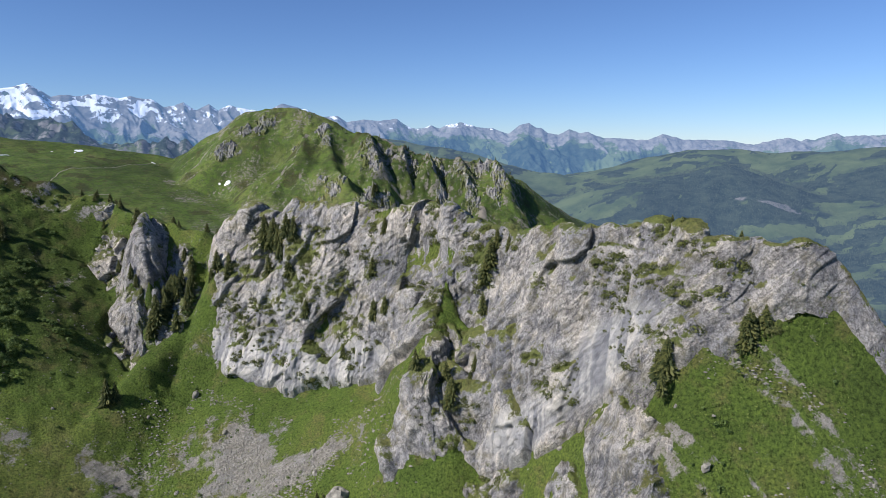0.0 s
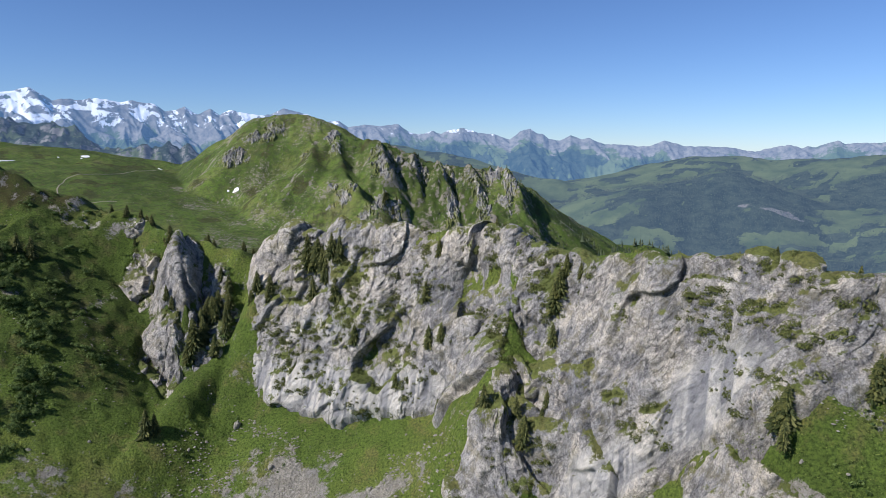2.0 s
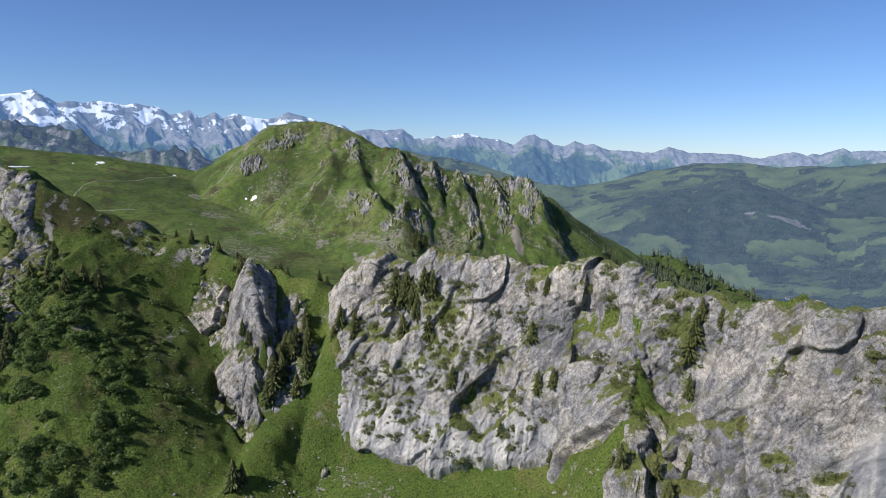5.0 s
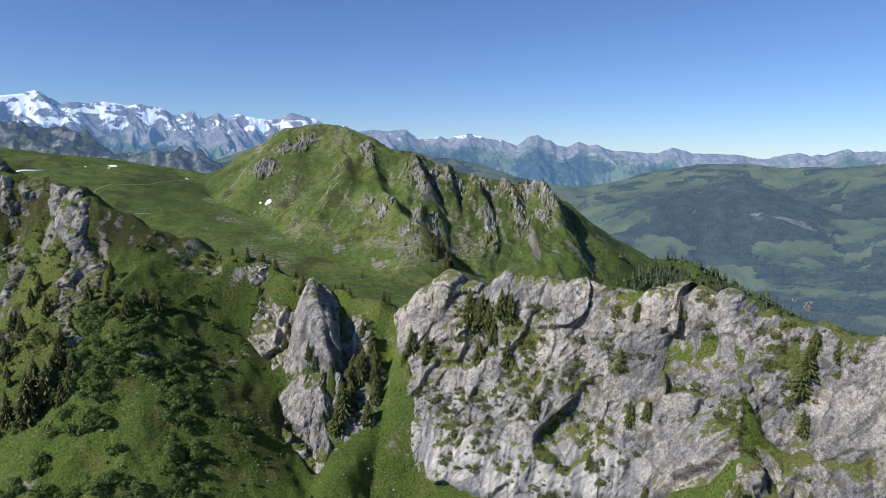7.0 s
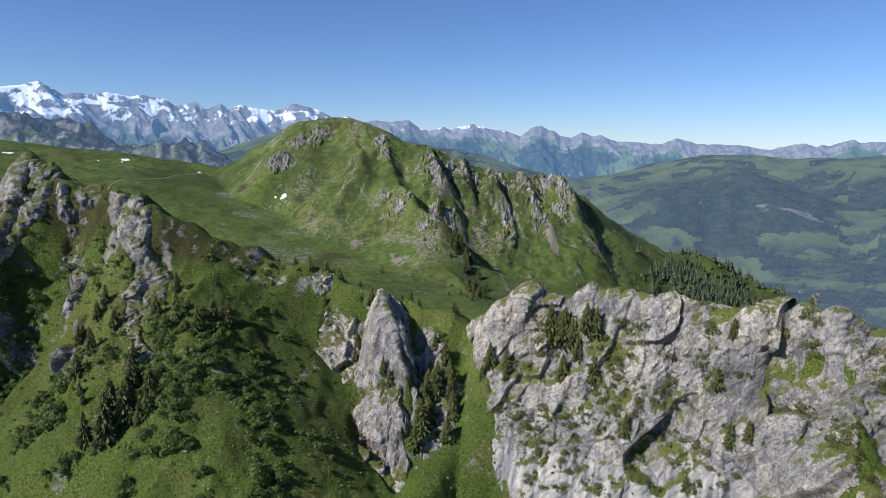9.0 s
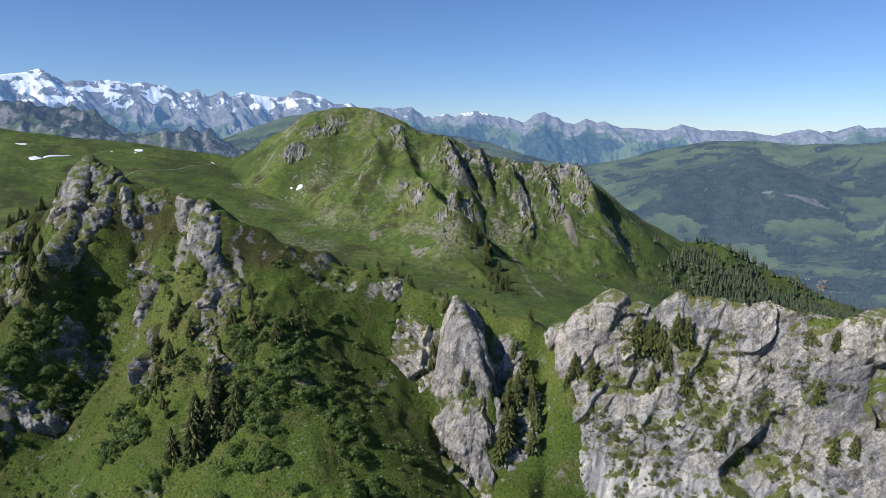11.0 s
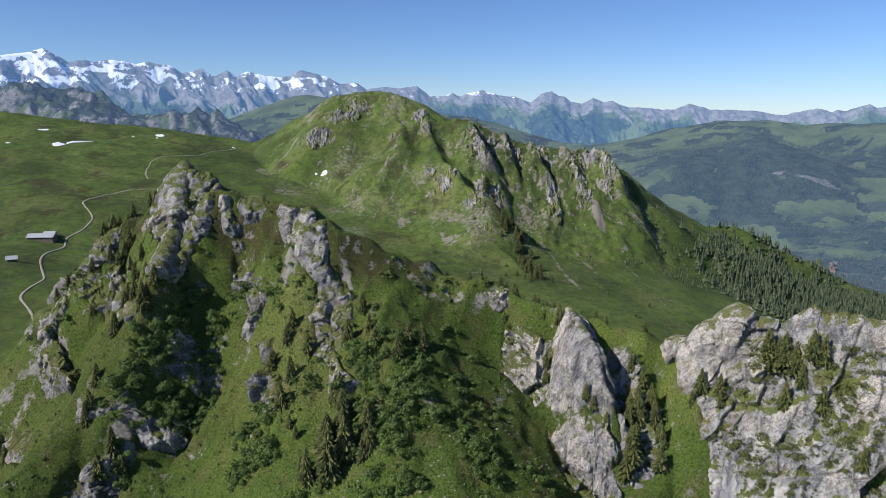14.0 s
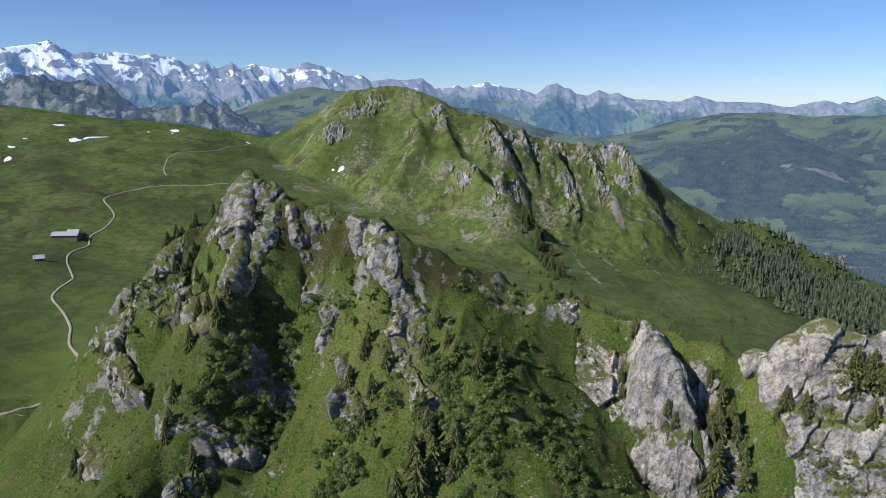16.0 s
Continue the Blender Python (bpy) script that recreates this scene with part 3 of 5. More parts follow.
CRAG_LIST.append((('rock_outcrop', 'grey rock knobs at the edge of the ridge', [(236, 1.6), (228, 1.5), (220, 1.5), (217, 1.66), (224, 1.8), (232, 1.76)], 0.3, 985, 0.24), dict(grass=0.54, category='rock outcrop', tall=26, lump=0.6)))
CRAG_LIST.append((('rock_rib', 'jagged grey rock rib on the falling ridge', [(262, -0.3), (246, -0.3), (243, 0.2), (247, 0.6), (254, 0.8), (262, 0.8), (268, 0.3)], 0.5, 1000, 0.26), dict(grass=0.5, category='rock rib', tall=24)))
CRAG_LIST.append((('rock_outcrop', 'shaded rock outcrop in bushes', [(207.8, 0.88), (206, 0.72), (203, 0.72), (198.4, 0.78), (199.6, 0.9), (201.9, 0.98), (205.6, 1.02)], 0.7, 1100, 0.22), dict(grass=0.4, category='rock outcrop', tall=40, loose=0.7)))
CRAG_LIST.append((('rock_outcrop', 'shaded rock outcrop at the end of a gully', [(206, 1.27), (202.9, 1.22), (199, 1.14), (197.6, 1.19), (199.6, 1.37), (202.7, 1.48), (206, 1.36)], 0.8, 1120, 0.22), dict(grass=0.38, category='rock outcrop', tall=34, loose=0.7)))
CRAG_LIST.append((('rock_outcrop', 'pale rock step in steep grass', [(209.4, 1.48), (206.3, 1.48), (203, 1.56), (198.6, 1.74), (200, 1.95), (207.5, 1.95)], 0.7, 1140, 0.22), dict(grass=0.38, category='rock outcrop', tall=30)))

# patches of turf and low growth on the walls: s, v, half width and half height in metres
LEDGES_ONE = [(95.8, 0.26, 3.7, 2.0), (102.3, 0.57, 5.7, 1.5), (94.5, 0.5, 5.1, 2.8), (87.1, 0.44, 5.4, 2.7), (80.1, 0.2, 1.9, 4.2), (79.7, 0.37, 1.9, 2.7), (81.5, 0.71, 3.5, 1.1), (74.9, 0.77, 3.4, 1.0), (90.6, 0.72, 1.1, 2.4), (70.9, 0.08, 3.4, 1.5),
              (65.2, 0.18, 1.6, 2.9), (112.3, 0.36, 4.5, 1.7), (112.9, 0.58, 1.5, 3.4), (107.8, 0.71, 2.9, 1.4), (72.4, 0.59, 4.2, 1.0), (66.2, 0.04, 2.5, 0.9), (101.9, 0.2, 5.7, 2.5)]
LEDGES_TWO = [(55.8, 0.64, 2.3, 4.0), (57.2, 1.08, 2.2, 2.9), (51.0, 0.51, 2.2, 1.3), (43.9, 0.45, 1.8, 1.2), (49.7, 0.85, 2.9, 2.5), (45.3, 0.65, 1.1, 3.1), (58.8, 0.75, 2.3, 2.6), (52.5, 0.2, 2.4, 4.7), (46.8, 0.01, 1.9, 3.9)]
LEDGES_THREE = [(26.6, 0.17, 2.4, 0.8), (21.1, 0.35, 3.6, 1.7), (17, 0.02, 4.5, 1.8), (10.7, 0.32, 1.3, 2.7), (13.1, 0.54, 2.5, 1.5), (16.2, 0.91, 3.3, 0.8), (39.2, 0.55, 1.6, 1.3), (33.4, 0.71, 3.6, 2.5), (1.4, 0.39, 2.5, 1.6), (3, 0.0, 1.6, 2.0), (39.4, 0.25, 1.9, 2.6),
                (23.9, 0.45, 2.0, 0.7), (38.8, 0.1, 2.3, 0.8), (43.1, 0.43, 1.5, 2.0), (17.1, 0.52, 1.2, 1.6)]


def ledge_cover(s, v, tall=30.0):
    """How thickly growth covers the wall at (s, v), 0 to 1."""
    out = np.zeros_like(s)
    for ls, lv, w, h in LEDGES_ONE + LEDGES_TWO + LEDGES_THREE:
        out = np.maximum(out, np.exp(-(((s - ls) / w) ** 2 + ((v - lv) * tall / h) ** 2)))
    return out


def sunk(x, y):
    """How far the turf lies back behind the rock faces."""
    out = np.zeros_like(x)
    s, q = to_sq(x, y)
    k = np.where((s > -20) & (s < 275) & (q > -45) & (q < 60))[0]
    s, q = s[k], q[k]
    qc, qf = along(CREST_Q, s), along(FOOT_Q, s)
    v = np.where(q < qc, (q - qc) / 14, np.where(q > qf, 1 + (q - qf) / 24, (q - qc) / (qf - qc)))
    deep = np.zeros_like(s)
    for spec, kw in CRAG_LIST:
        wall = spec[0] in ("rock_wall", "rock_buttress")
        deep = np.maximum(deep, ((1.2 + 3.3 * step01(s, 8, 20)) * step01(s, 3, 12) if wall else 2.2) * step01(v, 0.02, 0.3) * step01(inside(s, v, spec[2], kw.get("tall", 30.0)), 1.2 if wall else 0.2, 4.0 if wall else 2.0))
    out[k] = deep
    return out


# ---- the ground: one sheet to the horizon ----
# runnels of scree and bare patches on the hill: their lines and half widths
STREAKS = [([(-56, 644), (-33, 642), (-9, 625)], 2.2), ([(-23, 660), (-23, 636)], 1.8), ([(3, 668), (11, 640), (22, 612)], 1.3), ([(26, 654), (33, 631), (46, 612)], 1.0), ([(55, 605), (54, 518)], 1.6),
           ([(14, 597), (19, 535)], 2.2), ([(-13, 557), (-6, 476)], 2.4), ([(-140, 700), (-152, 655), (-160, 622)], 1.7), ([(-150, 675), (-156, 634), (-168, 603)], 1.9), ([(-132, 660), (-140, 628), (-150, 600)], 2.0), ([(-248, 717), (-270, 684)], 3.5),
           ([(-278, 690), (-276, 672)], 11.0), ([(-135, 584), (-134, 575)], 7.0), ([(-100, 550), (-94, 540)], 9.0), ([(-120, 640), (-112, 600)], 2.0),
           ([(-144, 703), (-148, 656)], 1.6), ([(-145, 655), (-162, 631)], 1.6), ([(-152, 640), (-160, 606)], 1.4), ([(-153, 605), (-160, 585)], 1.5), ([(-91, 579), (-110, 563)], 1.5)]


def build_ground():
    r = np.concatenate([np.arange(0.5, 50, 5), np.arange(50, 76, 2.0), np.arange(76, 235, 0.58), np.arange(235, 430, 1.6), np.arange(430, 590, 2.0), np.arange(590, 770, 1.5), np.arange(770, 900, 2.0), 900 * 1.014 ** np.arange(0, 54), np.arange(1905, 2720, 9.0), 2720 * 1.011 ** np.arange(0, 56)])
    r = r[r < 4960]
    a = np.radians(np.concatenate([np.arange(-44, 44, 0.18), np.arange(47, 313, 5.0)]))
    rr, aa = np.meshgrid(r, a, indexing="ij")
    x, y = -55 + rr * np.sin(aa), 10 + rr * np.cos(aa)
    x, y, rr = x.ravel(), y.ravel(), rr.ravel()
    z = land(x, y)
    z = z - sunk(x, y)
    z3 = z.reshape(len(r), len(a))
    fall = np.hypot(np.gradient(z3, axis=0) / np.gradient(r)[:, None], np.gradient(z3, axis=1) / (np.gradient(a)[None, :] * r[:, None])).ravel()
    s, q = to_sq(x, y)
    close = 1 - step01(rr, 300, 420)
    bare = 0.6 * step01(fall, 1.1, 2.0) * (1 - close) + close * (0.34 * step01(fall, 1.2, 2.2) + 0.42 * step01(fbm2(x / 5, y / 5, 4, 80), 0.12, 0.5) * step01(s, 120, 150))
    bare = np.maximum(bare, close * (1 - step01(s, 22, 30)) * 0.56 * step01(fbm2(x / 3.2, y / 5, 4, 82, 0.65), 0.0, 0.3))
    heath = np.zeros_like(x)
    # scree below the wall and on the hill
    zone = 1.3 * np.exp(-(((s - 92) / 15) ** 2 + ((q - 1) / 9) ** 2)) + 0.8 * np.exp(-(((s - 75) / 8) ** 2 + ((q + 3 - 0.3 * (s - 75)) / 2.4) ** 2)) + 0.8 * np.exp(-(((s - 112) / 7) ** 2 + ((q - 15) / 6) ** 2)) + 0.6 * np.exp(-(((s - 128) / 9) ** 2 + ((q - 22) / 9) ** 2)) + 0.45 * np.exp(-(((s - 1) / 6) ** 2 + ((q - 12) / 5) ** 2))
    bare = np.maximum(bare, zone * (0.75 + 0.9 * fbm2(x / 9, y / 9, 4, 81)))
    th, rad = np.arctan2(x + 165, 745 - y), np.hypot(x + 165, y - 745)
    streak = value2(th * 44, rad / 30, 83) * 0.5 + value2(th * 110, rad / 22, 85) * 0.5
    on_hill = step01(rr, 430, 480) * (1 - step01(rr, 1000, 1100)) * step01(z, -30, 25)
    bare = np.maximum(bare, on_hill * step01(streak, 0.2, 0.5) * step01(fbm2(x / 60, y / 60, 3, 87), -0.1, 0.2) * step01(fall, 0.3, 0.5) * 0.52)
    bare = np.maximum(bare, on_hill * step01(x, -300, -230) * (0.3 + 0.35 * fbm2(x / 25, y / 25, 3, 84)))
    rocky = step01(x, -105, -70) * step01(z, 52, 88) + 0.55 * np.exp(-(((x + 165) / 60) ** 2 + ((y - 735) / 34) ** 2))
    bare = np.maximum(bare, on_hill * rocky * (0.42 + 1.1 * fbm2(x / 6, y / 10, 4, 86, 0.65)))
    for line, wide in STREAKS:
        d = -tent(x, y, [(px, py, 0.0) for px, py in line], 1.0, 1.0, 0.1)
        bare = np.maximum(bare, np.exp(-(d / wide) ** 2) * (0.54 + 0.6 * fbm2(x / 8, y / 8, 3, 88)))
    gully = 1 - ridged2((x + 0.2 * y) / 15, y / 90, 1, 45)
    bare = np.maximum(bare, on_hill * step01(x, -110, -80) * step01(gully, 1.72, 1.86) * 0.85 * step01(y, 520, 600))
    heath = np.maximum(heath, on_hill * 0.62 * step01(fbm2(x / 22, y / 22, 5, 89, 0.65), 0.05, 0.4))
    heath = np.maximum(heath, 0.6 * np.exp(-(((x + 185) / 62) ** 2 + ((y - 748) / 30) ** 2)) * (0.8 + 0.6 * fbm2(x / 12, y / 16, 4, 94)))
    bare = np.maximum(bare, np.exp(-(((x + 238) / 9) ** 2 + ((y - 736) / 16) ** 2)) * (0.6 + 0.6 * fbm2(x / 5, y / 9, 3, 96)))
    # brown heath along the crest
    qc = along(CREST_Q, s)
    heath = np.maximum(heath, np.exp(-((q - qc - 3) / 7) ** 2) * step01(s, 160, 175) * 0.62)
    wood = step01(woodland(x, y), 0.0, 0.16)
    flat = 1 - step01(z, -366, -345)
    wood = wood * (1 - flat)
    stone = (1 - step01(x, -640, -560)) * step01(rr, 1200, 1500) * (0.12 + 0.42 * step01(fall, 0.45, 0.9) + 0.35 * fbm2(x / 40, y / 60, 4, 93))
    cliff = 1.4 * np.exp(-((((x - 1317) * 0.85 - (y - 2580) * 0.5) / 85) ** 2 + (((x - 1317) * 0.5 + (y - 2580) * 0.85) / 24) ** 2)) + 0.8 * np.exp(-(((x - 1180) / 30) ** 2 + ((y - 2640) / 30) ** 2))
    stone = np.maximum(stone, cliff * 0.8)
    f = grid_faces(len(r), len(a), wrap=True)
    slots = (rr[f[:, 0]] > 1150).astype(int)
    # The far tone of turf and scree sets in between 300 and 420 metres.
    me = mesh_of("ground", np.stack([x, y, z], -1), f, [TURF, VALLEY], {"bare": bare, "heath": heath, "far_schist": step01(rr, 300, 420) * 0.85, "wood": wood, "stone": stone, "snow": np.zeros_like(x)}, True, slots)
    return tagged(new("ground", me), "steep green alpine meadow falling to a hazy wooded valley", "ground", kind="structure")


build_ground()


# ---- the snow mountains behind ----
SKYLINE = np.array([(-60, 3.0), (-38, 3.2), (-34, 3.65), (-31.8, 4.01), (-31, 4.3), (-30.6, 4.06), (-29.6, 3.37), (-28.6, 3.54), (-27.9, 3.43), (-26.8, 3.65), (-25, 3.39), (-24.2, 3.55), (-22.5, 3.27), (-21.9, 2.77), (-21, 2.94), (-20.4, 3.18), (-19.5, 2.59), (-18.5, 3.11),
                    (-17.8, 2.57), (-17.1, 3.02), (-14.7, 2.62), (-13.8, 2.7), (-12.8, 3.19), (-10.7, 2.74), (-9.6, 2.15), (-8.2, 2.26), (-7.5, 1.74), (-6, 1.97), (-4.8, 1.83), (-3.2, 2.05)], dtype=float)
FAR_PEAKS = np.array([(-2.2, 1.38), (-1.5, 1.23), (-0.2, 1.48), (0.4, 1.24), (1.1, 1.55), (2.3, 1.77), (3.6, 1.32), (5, 1.2), (6.3, 0.8), (7.1, 1.42), (8, 1.66), (8.6, 1.27), (9.1, 1.21), (9.6, 0.81), (10.5, 0.66), (11.4, 1.18), (12.3, 0.82), (12.9, 0.88), (14.2, 0.44), (15.9, 0.32),
                      (17.7, 0.24), (18.9, 0.69), (20.5, 0.26), (22.1, 0.26), (23.7, 0.19), (25.6, -0.14), (26.6, 0.15), (28, 0.37), (28.8, 0.16), (29.2, 0.35), (29.7, 0.22), (31.1, 0.76), (31.6, 0.49), (34, 0.6), (60, 0.5)], dtype=float)


def build_mountains():
    a = np.arange(-58, 58, 0.075)
    r = np.concatenate([np.linspace(3600, 4700, 150), np.linspace(4706, 4790, 8)])
    aa, rr = np.meshgrid(a, r)
    x, y = -59 + rr * np.sin(np.radians(aa)), 27 + rr * np.cos(np.radians(aa))
    table = np.concatenate([SKYLINE, FAR_PEAKS])
    crest = 106 + 4700 * np.tan(np.radians(np.interp(aa, table[:, 0], table[:, 1]) + 0.05 * fbm2(aa / 0.35, aa * 0, 3, 103)))
    t = (rr - 3600) / 1100
    lift = np.where(t < 1, np.clip(t, 0, 1) ** 1.35, 1 - 2.5 * (t - 1))
    foot = -390.0
    left = step01(-aa, 2, 7)
    u = aa * 82
    wu = u + 120 * fbm2(u / 420, rr / 420, 3, 7) + 0.35 * (rr - 4100)
    wr = rr + 120 * fbm2(u / 420, rr / 420, 3, 8)
    spur = ridged2(wu / 300, wr / 820, 4, 101)
    branch = ridged2((wu + 0.5 * wr) / 120, (wr - 0.3 * wu) / 190, 5, 105)
    body = np.sin(np.pi * np.clip(t, 0, 1) ** 1.3) ** 0.75
    z = foot + (crest - foot) * lift + (spur - 0.2) * (95 + 60 * left) * body + (branch - 0.2) * 55 * np.minimum(1, body + 0.12)
    patch = fbm2(wu / 95, z / 60 + rr / 200, 6, 111, 0.7)
    snow = left * (0.44 + np.clip((z - 290) / 240, -1, 0.12) + 0.9 * patch - 0.6 * (branch - 0.15)) + (1 - left) * (0.16 + np.clip((z - 205) / 90, -1, 0.3) + 0.6 * patch)
    up = z - (crest - 95 - 145 * left)
    stone = 0.05 + 0.62 * step01(up + 60 * fbm2(wu / 120, wr / 120, 4, 113), -60, 70) + 0.25 * branch
    wood = step01(fbm2(x / 120, y / 120, 5, 115, 0.65), -0.35, 0.0) * (1 - 0.7 * step01(up, -60, 40))
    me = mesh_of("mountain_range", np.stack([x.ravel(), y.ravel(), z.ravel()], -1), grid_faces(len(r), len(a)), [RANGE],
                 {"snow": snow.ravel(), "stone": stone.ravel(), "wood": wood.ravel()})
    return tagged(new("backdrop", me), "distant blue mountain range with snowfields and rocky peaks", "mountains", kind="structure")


build_mountains()


# ---- rock of the near ridge ----
def skin(s, v):
    """A point on the steep front of the near ridge: v is 0 at the crest, 1 at the foot; below 0 it goes over the back, above 1 down the meadow."""
    qc, qf = along(CREST_Q, s), along(FOOT_Q, s)
    q = qc + (qf - qc) * np.clip(v, 0, 1) - 14 * np.clip(-v, 0, 9) + 24 * np.clip(v - 1, 0, 9)
    x, y = to_xy(s, q)
    return x, y, near_ridge(s, q), q


CRAGS = []


def blur(a, times):
    for _ in range(times):
        b = np.pad(a, 1, mode="edge")
        a = (b[1:-1, 1:-1] * 2 + b[:-2, 1:-1] + b[2:, 1:-1] + b[1:-1, :-2] + b[1:-1, 2:]) / 6
    return a



def crag(name, label, outline, out, seed, cell=0.25, grass=0.5, category="rock face", tall=30.0, rough=1.25, slant=0.22, loose=1.0, ease=2.4, lump=1.0, grooves=0.0):
    """A rock face on the ridge's front within an outline of (s, v), standing out of the turf by about `out` metres, broken into blocks and ledges."""
    so, vo = [a for a, b in outline], [b for a, b in outline]
    s0, s1, v0, v1 = min(so) - 1.5, max(so) + 1.5, min(vo) - 1.5 / tall, max(vo) + 1.5 / tall
    ns, nv = max(8, int((s1 - s0) / cell)), max(8, int((v1 - v0) * tall / cell))
    s, v = np.meshgrid(np.linspace(s0, s1, ns), np.linspace(v0, v1, nv), indexing="ij")
    x, y, z, q = skin(s, v)
    ex = np.stack([x, y, z], -1)
    du, dw = np.gradient(ex, axis=0), np.gradient(ex, axis=1)
    nor = np.cross(dw, du)
    nor /= np.linalg.norm(nor, axis=-1, keepdims=True) + 1e-9
    if nor[..., 2].mean() < 0:
        nor = -nor
    nor = nor * np.array([1, 1, 0.7])
    nor /= np.linalg.norm(nor, axis=-1, keepdims=True)
    edge = inside(s, v, outline, tall) + loose * (2.0 * fbm3(x / 3.5, y / 3.5, z / 3.5, 4, seed + 3, 0.65) + 1.6 * value3(x / 8, y / 8, z / 8, seed + 4))
    low = step01(v, 0.6, 0.9) * (1 - step01(v, 1.15, 1.4))
    rise = step01(edge, -0.6, ease) * (1 - low) + step01(edge, -1.6, 0.8) * low
    # flutes and slanting joints, then broken blocks at three sizes
    wx, wz = x + 2.0 * fbm3(x / 9, y / 9, z / 9, 3, seed + 11), z + 2.0 * fbm3(x / 8, y / 8, z / 8, 3, seed + 13)
    b1, c1 = blocks3((wx + slant * wz) / 7.5, y / 7.5, wz / 13, seed + 20)
    b2, c2 = blocks3((x + slant * z) / 2.8, y / 2.8, z / 5.2, seed + 40)
    b3, c3 = blocks3((x + slant * z) / 1.1, y / 1.1, z / 1.9, seed + 60)
    # Tone follows the relief: proud facets paler, set-back ones darker.
    tone = 0.5 + 0.55 * b2 + 0.45 * b3 + 0.25 * b1
    fold = 1 - np.exp(-((s - 25.5) / 3.0) ** 2)
    b1, b2, b3 = blur(b1, 2), blur(b2, 1) * (0.3 + 0.7 * fold), b3 * (0.3 + 0.7 * fold)
    patch = step01(fbm3(x / 10, y / 10, z / 8, 2, seed + 15), -0.25, 0.3)
    flute = ridged2(s / 3.2 + slant * z / 3.2, z / 16, 3, seed + 7) * (1 - np.exp(-((s - 25) / 4.5) ** 2))
    ledge = value2(s / 14 + 0.5 * z / 9, z / 4.0 + 0.08 * s, seed + 5)
    small = min(1.0, (s1 - s0) / 16)
    d = rise * (out + small * lump * (1.9 * b1 + 0.6 * ledge + 0.9 * fbm3(x / 14, y / 14, z / 16, 3, seed)) + rough * ((0.45 + 0.5 * patch) * b2 + (0.12 + 0.2 * patch) * b3)
                + (0.2 * flute + 0.15) * min(1.0, rough) + 0.22 * min(1.0, rough) * (1 - 2 * np.abs(fbm3(x / 3.2, y / 3.2, z / 4.5, 3, seed + 16))) + 0.2 * fbm3(x / 0.7, y / 0.7, z / 0.7, 2, seed + 17)) - 1.2 * (1 - rise) + rise * 0.5 * (1 - step01(v, 0.0, 0.35)) * (ease > 3 or grooves > 0)
    d = d * (0.3 + 0.7 * step01(s, 5, 15)) + 0.25 * rise * (1 - step01(s, 5, 15))
    rake = ridged2((s + z) / 1.9 + 0.6 * fbm3(x / 6, y / 6, z / 6, 2, seed + 19), (s - z) / 16, 3, seed + 18)
    rake = 0.5 + (rake - 0.5) * (1 - np.exp(-((s - 24.5) / 5) ** 2))
    d = d + grooves * rise * (rake - 0.5)
    p = ex + nor * d[..., None]
    p[..., 2] -= 2.6 * low * (1 - step01(edge, -0.9, 0.7))
    # turf lies where the broken face is level
    du, dw = np.gradient(p, axis=0), np.gradient(p, axis=1)
    nz = np.cross(dw, du)
    nz = np.abs(nz[..., 2]) / (np.linalg.norm(nz, axis=-1) + 1e-9)
    for _ in range(4):
        nz = (nz + np.roll(nz, 1, 0) + np.roll(nz, -1, 0) + np.roll(nz, 1, 1) + np.roll(nz, -1, 1)) / 5
    turf = step01(nz, 0.30, 0.72) * 0.7 + (grass - 0.45) + 0.3 * (1 - step01(edge, 0, 1.5)) + 0.34 * fbm3(x / 7, y / 7, z / 4, 3, seed + 9) + 0.55 * ledge_cover(s, v) - 0.06 * (s < 127)
    crack = np.maximum(np.clip(1 - c2 / 0.06, 0, 1) * (0.25 + 0.45 * patch), np.clip(1 - c1 / 0.03, 0, 1) * 0.6) * step01(fbm3(x / 4, y / 4, z / 6, 3, seed + 23), -0.25, 0.25)
    crack = np.maximum(crack, min(1.0, grooves * 3) * 0.45 * np.clip(1 - np.abs(rake - 0.12) / 0.1, 0, 1))
    zone = np.exp(-(((s - 25.5) / 7) ** 2 + ((v - 0.68) / 0.2) ** 2)) + 0.8 * np.exp(-(((s - 39) / 6) ** 2 + ((v - 0.86) / 0.12) ** 2)) + 0.9 * np.exp(-(((s - 94) / 24) ** 4 + ((v - 0.86) / 0.13) ** 2)) + 0.45 * np.exp(-(((s - 100) / 14) ** 2 + ((v - 0.55) / 0.1) ** 2))
    # the crags past the pinnacle are toned darker
    tone = tone - 0.3 * step01(s, 150, 175)
    wet = step01(zone, 0.2, 0.7) * step01(value2(s / 0.42, z / 12, 301) + 0.7 * value2(s / 1.9, z / 18, 302), -0.2, 0.6)
    f = grid_faces(ns, nv)
    f = f[(edge.ravel()[f] > -1.0).any(axis=1)]
    used, back = np.unique(f, return_inverse=True)
    me = mesh_of(name, p.reshape(-1, 3)[used], back.reshape(f.shape), [ROCK], {"turf": turf.ravel()[used], "crack": np.clip(crack, 0, 0.8).ravel()[used], "wet": wet.ravel()[used], "scar": step01(zone, 0.15, 0.6).ravel()[used], "tone": tone.ravel()[used]}, smooth=False)
    ob = tagged(new(name, me), label, category)
    CRAGS.append(ob)
    return ob


for spec, kw in CRAG_LIST:
    crag(*spec, **kw)


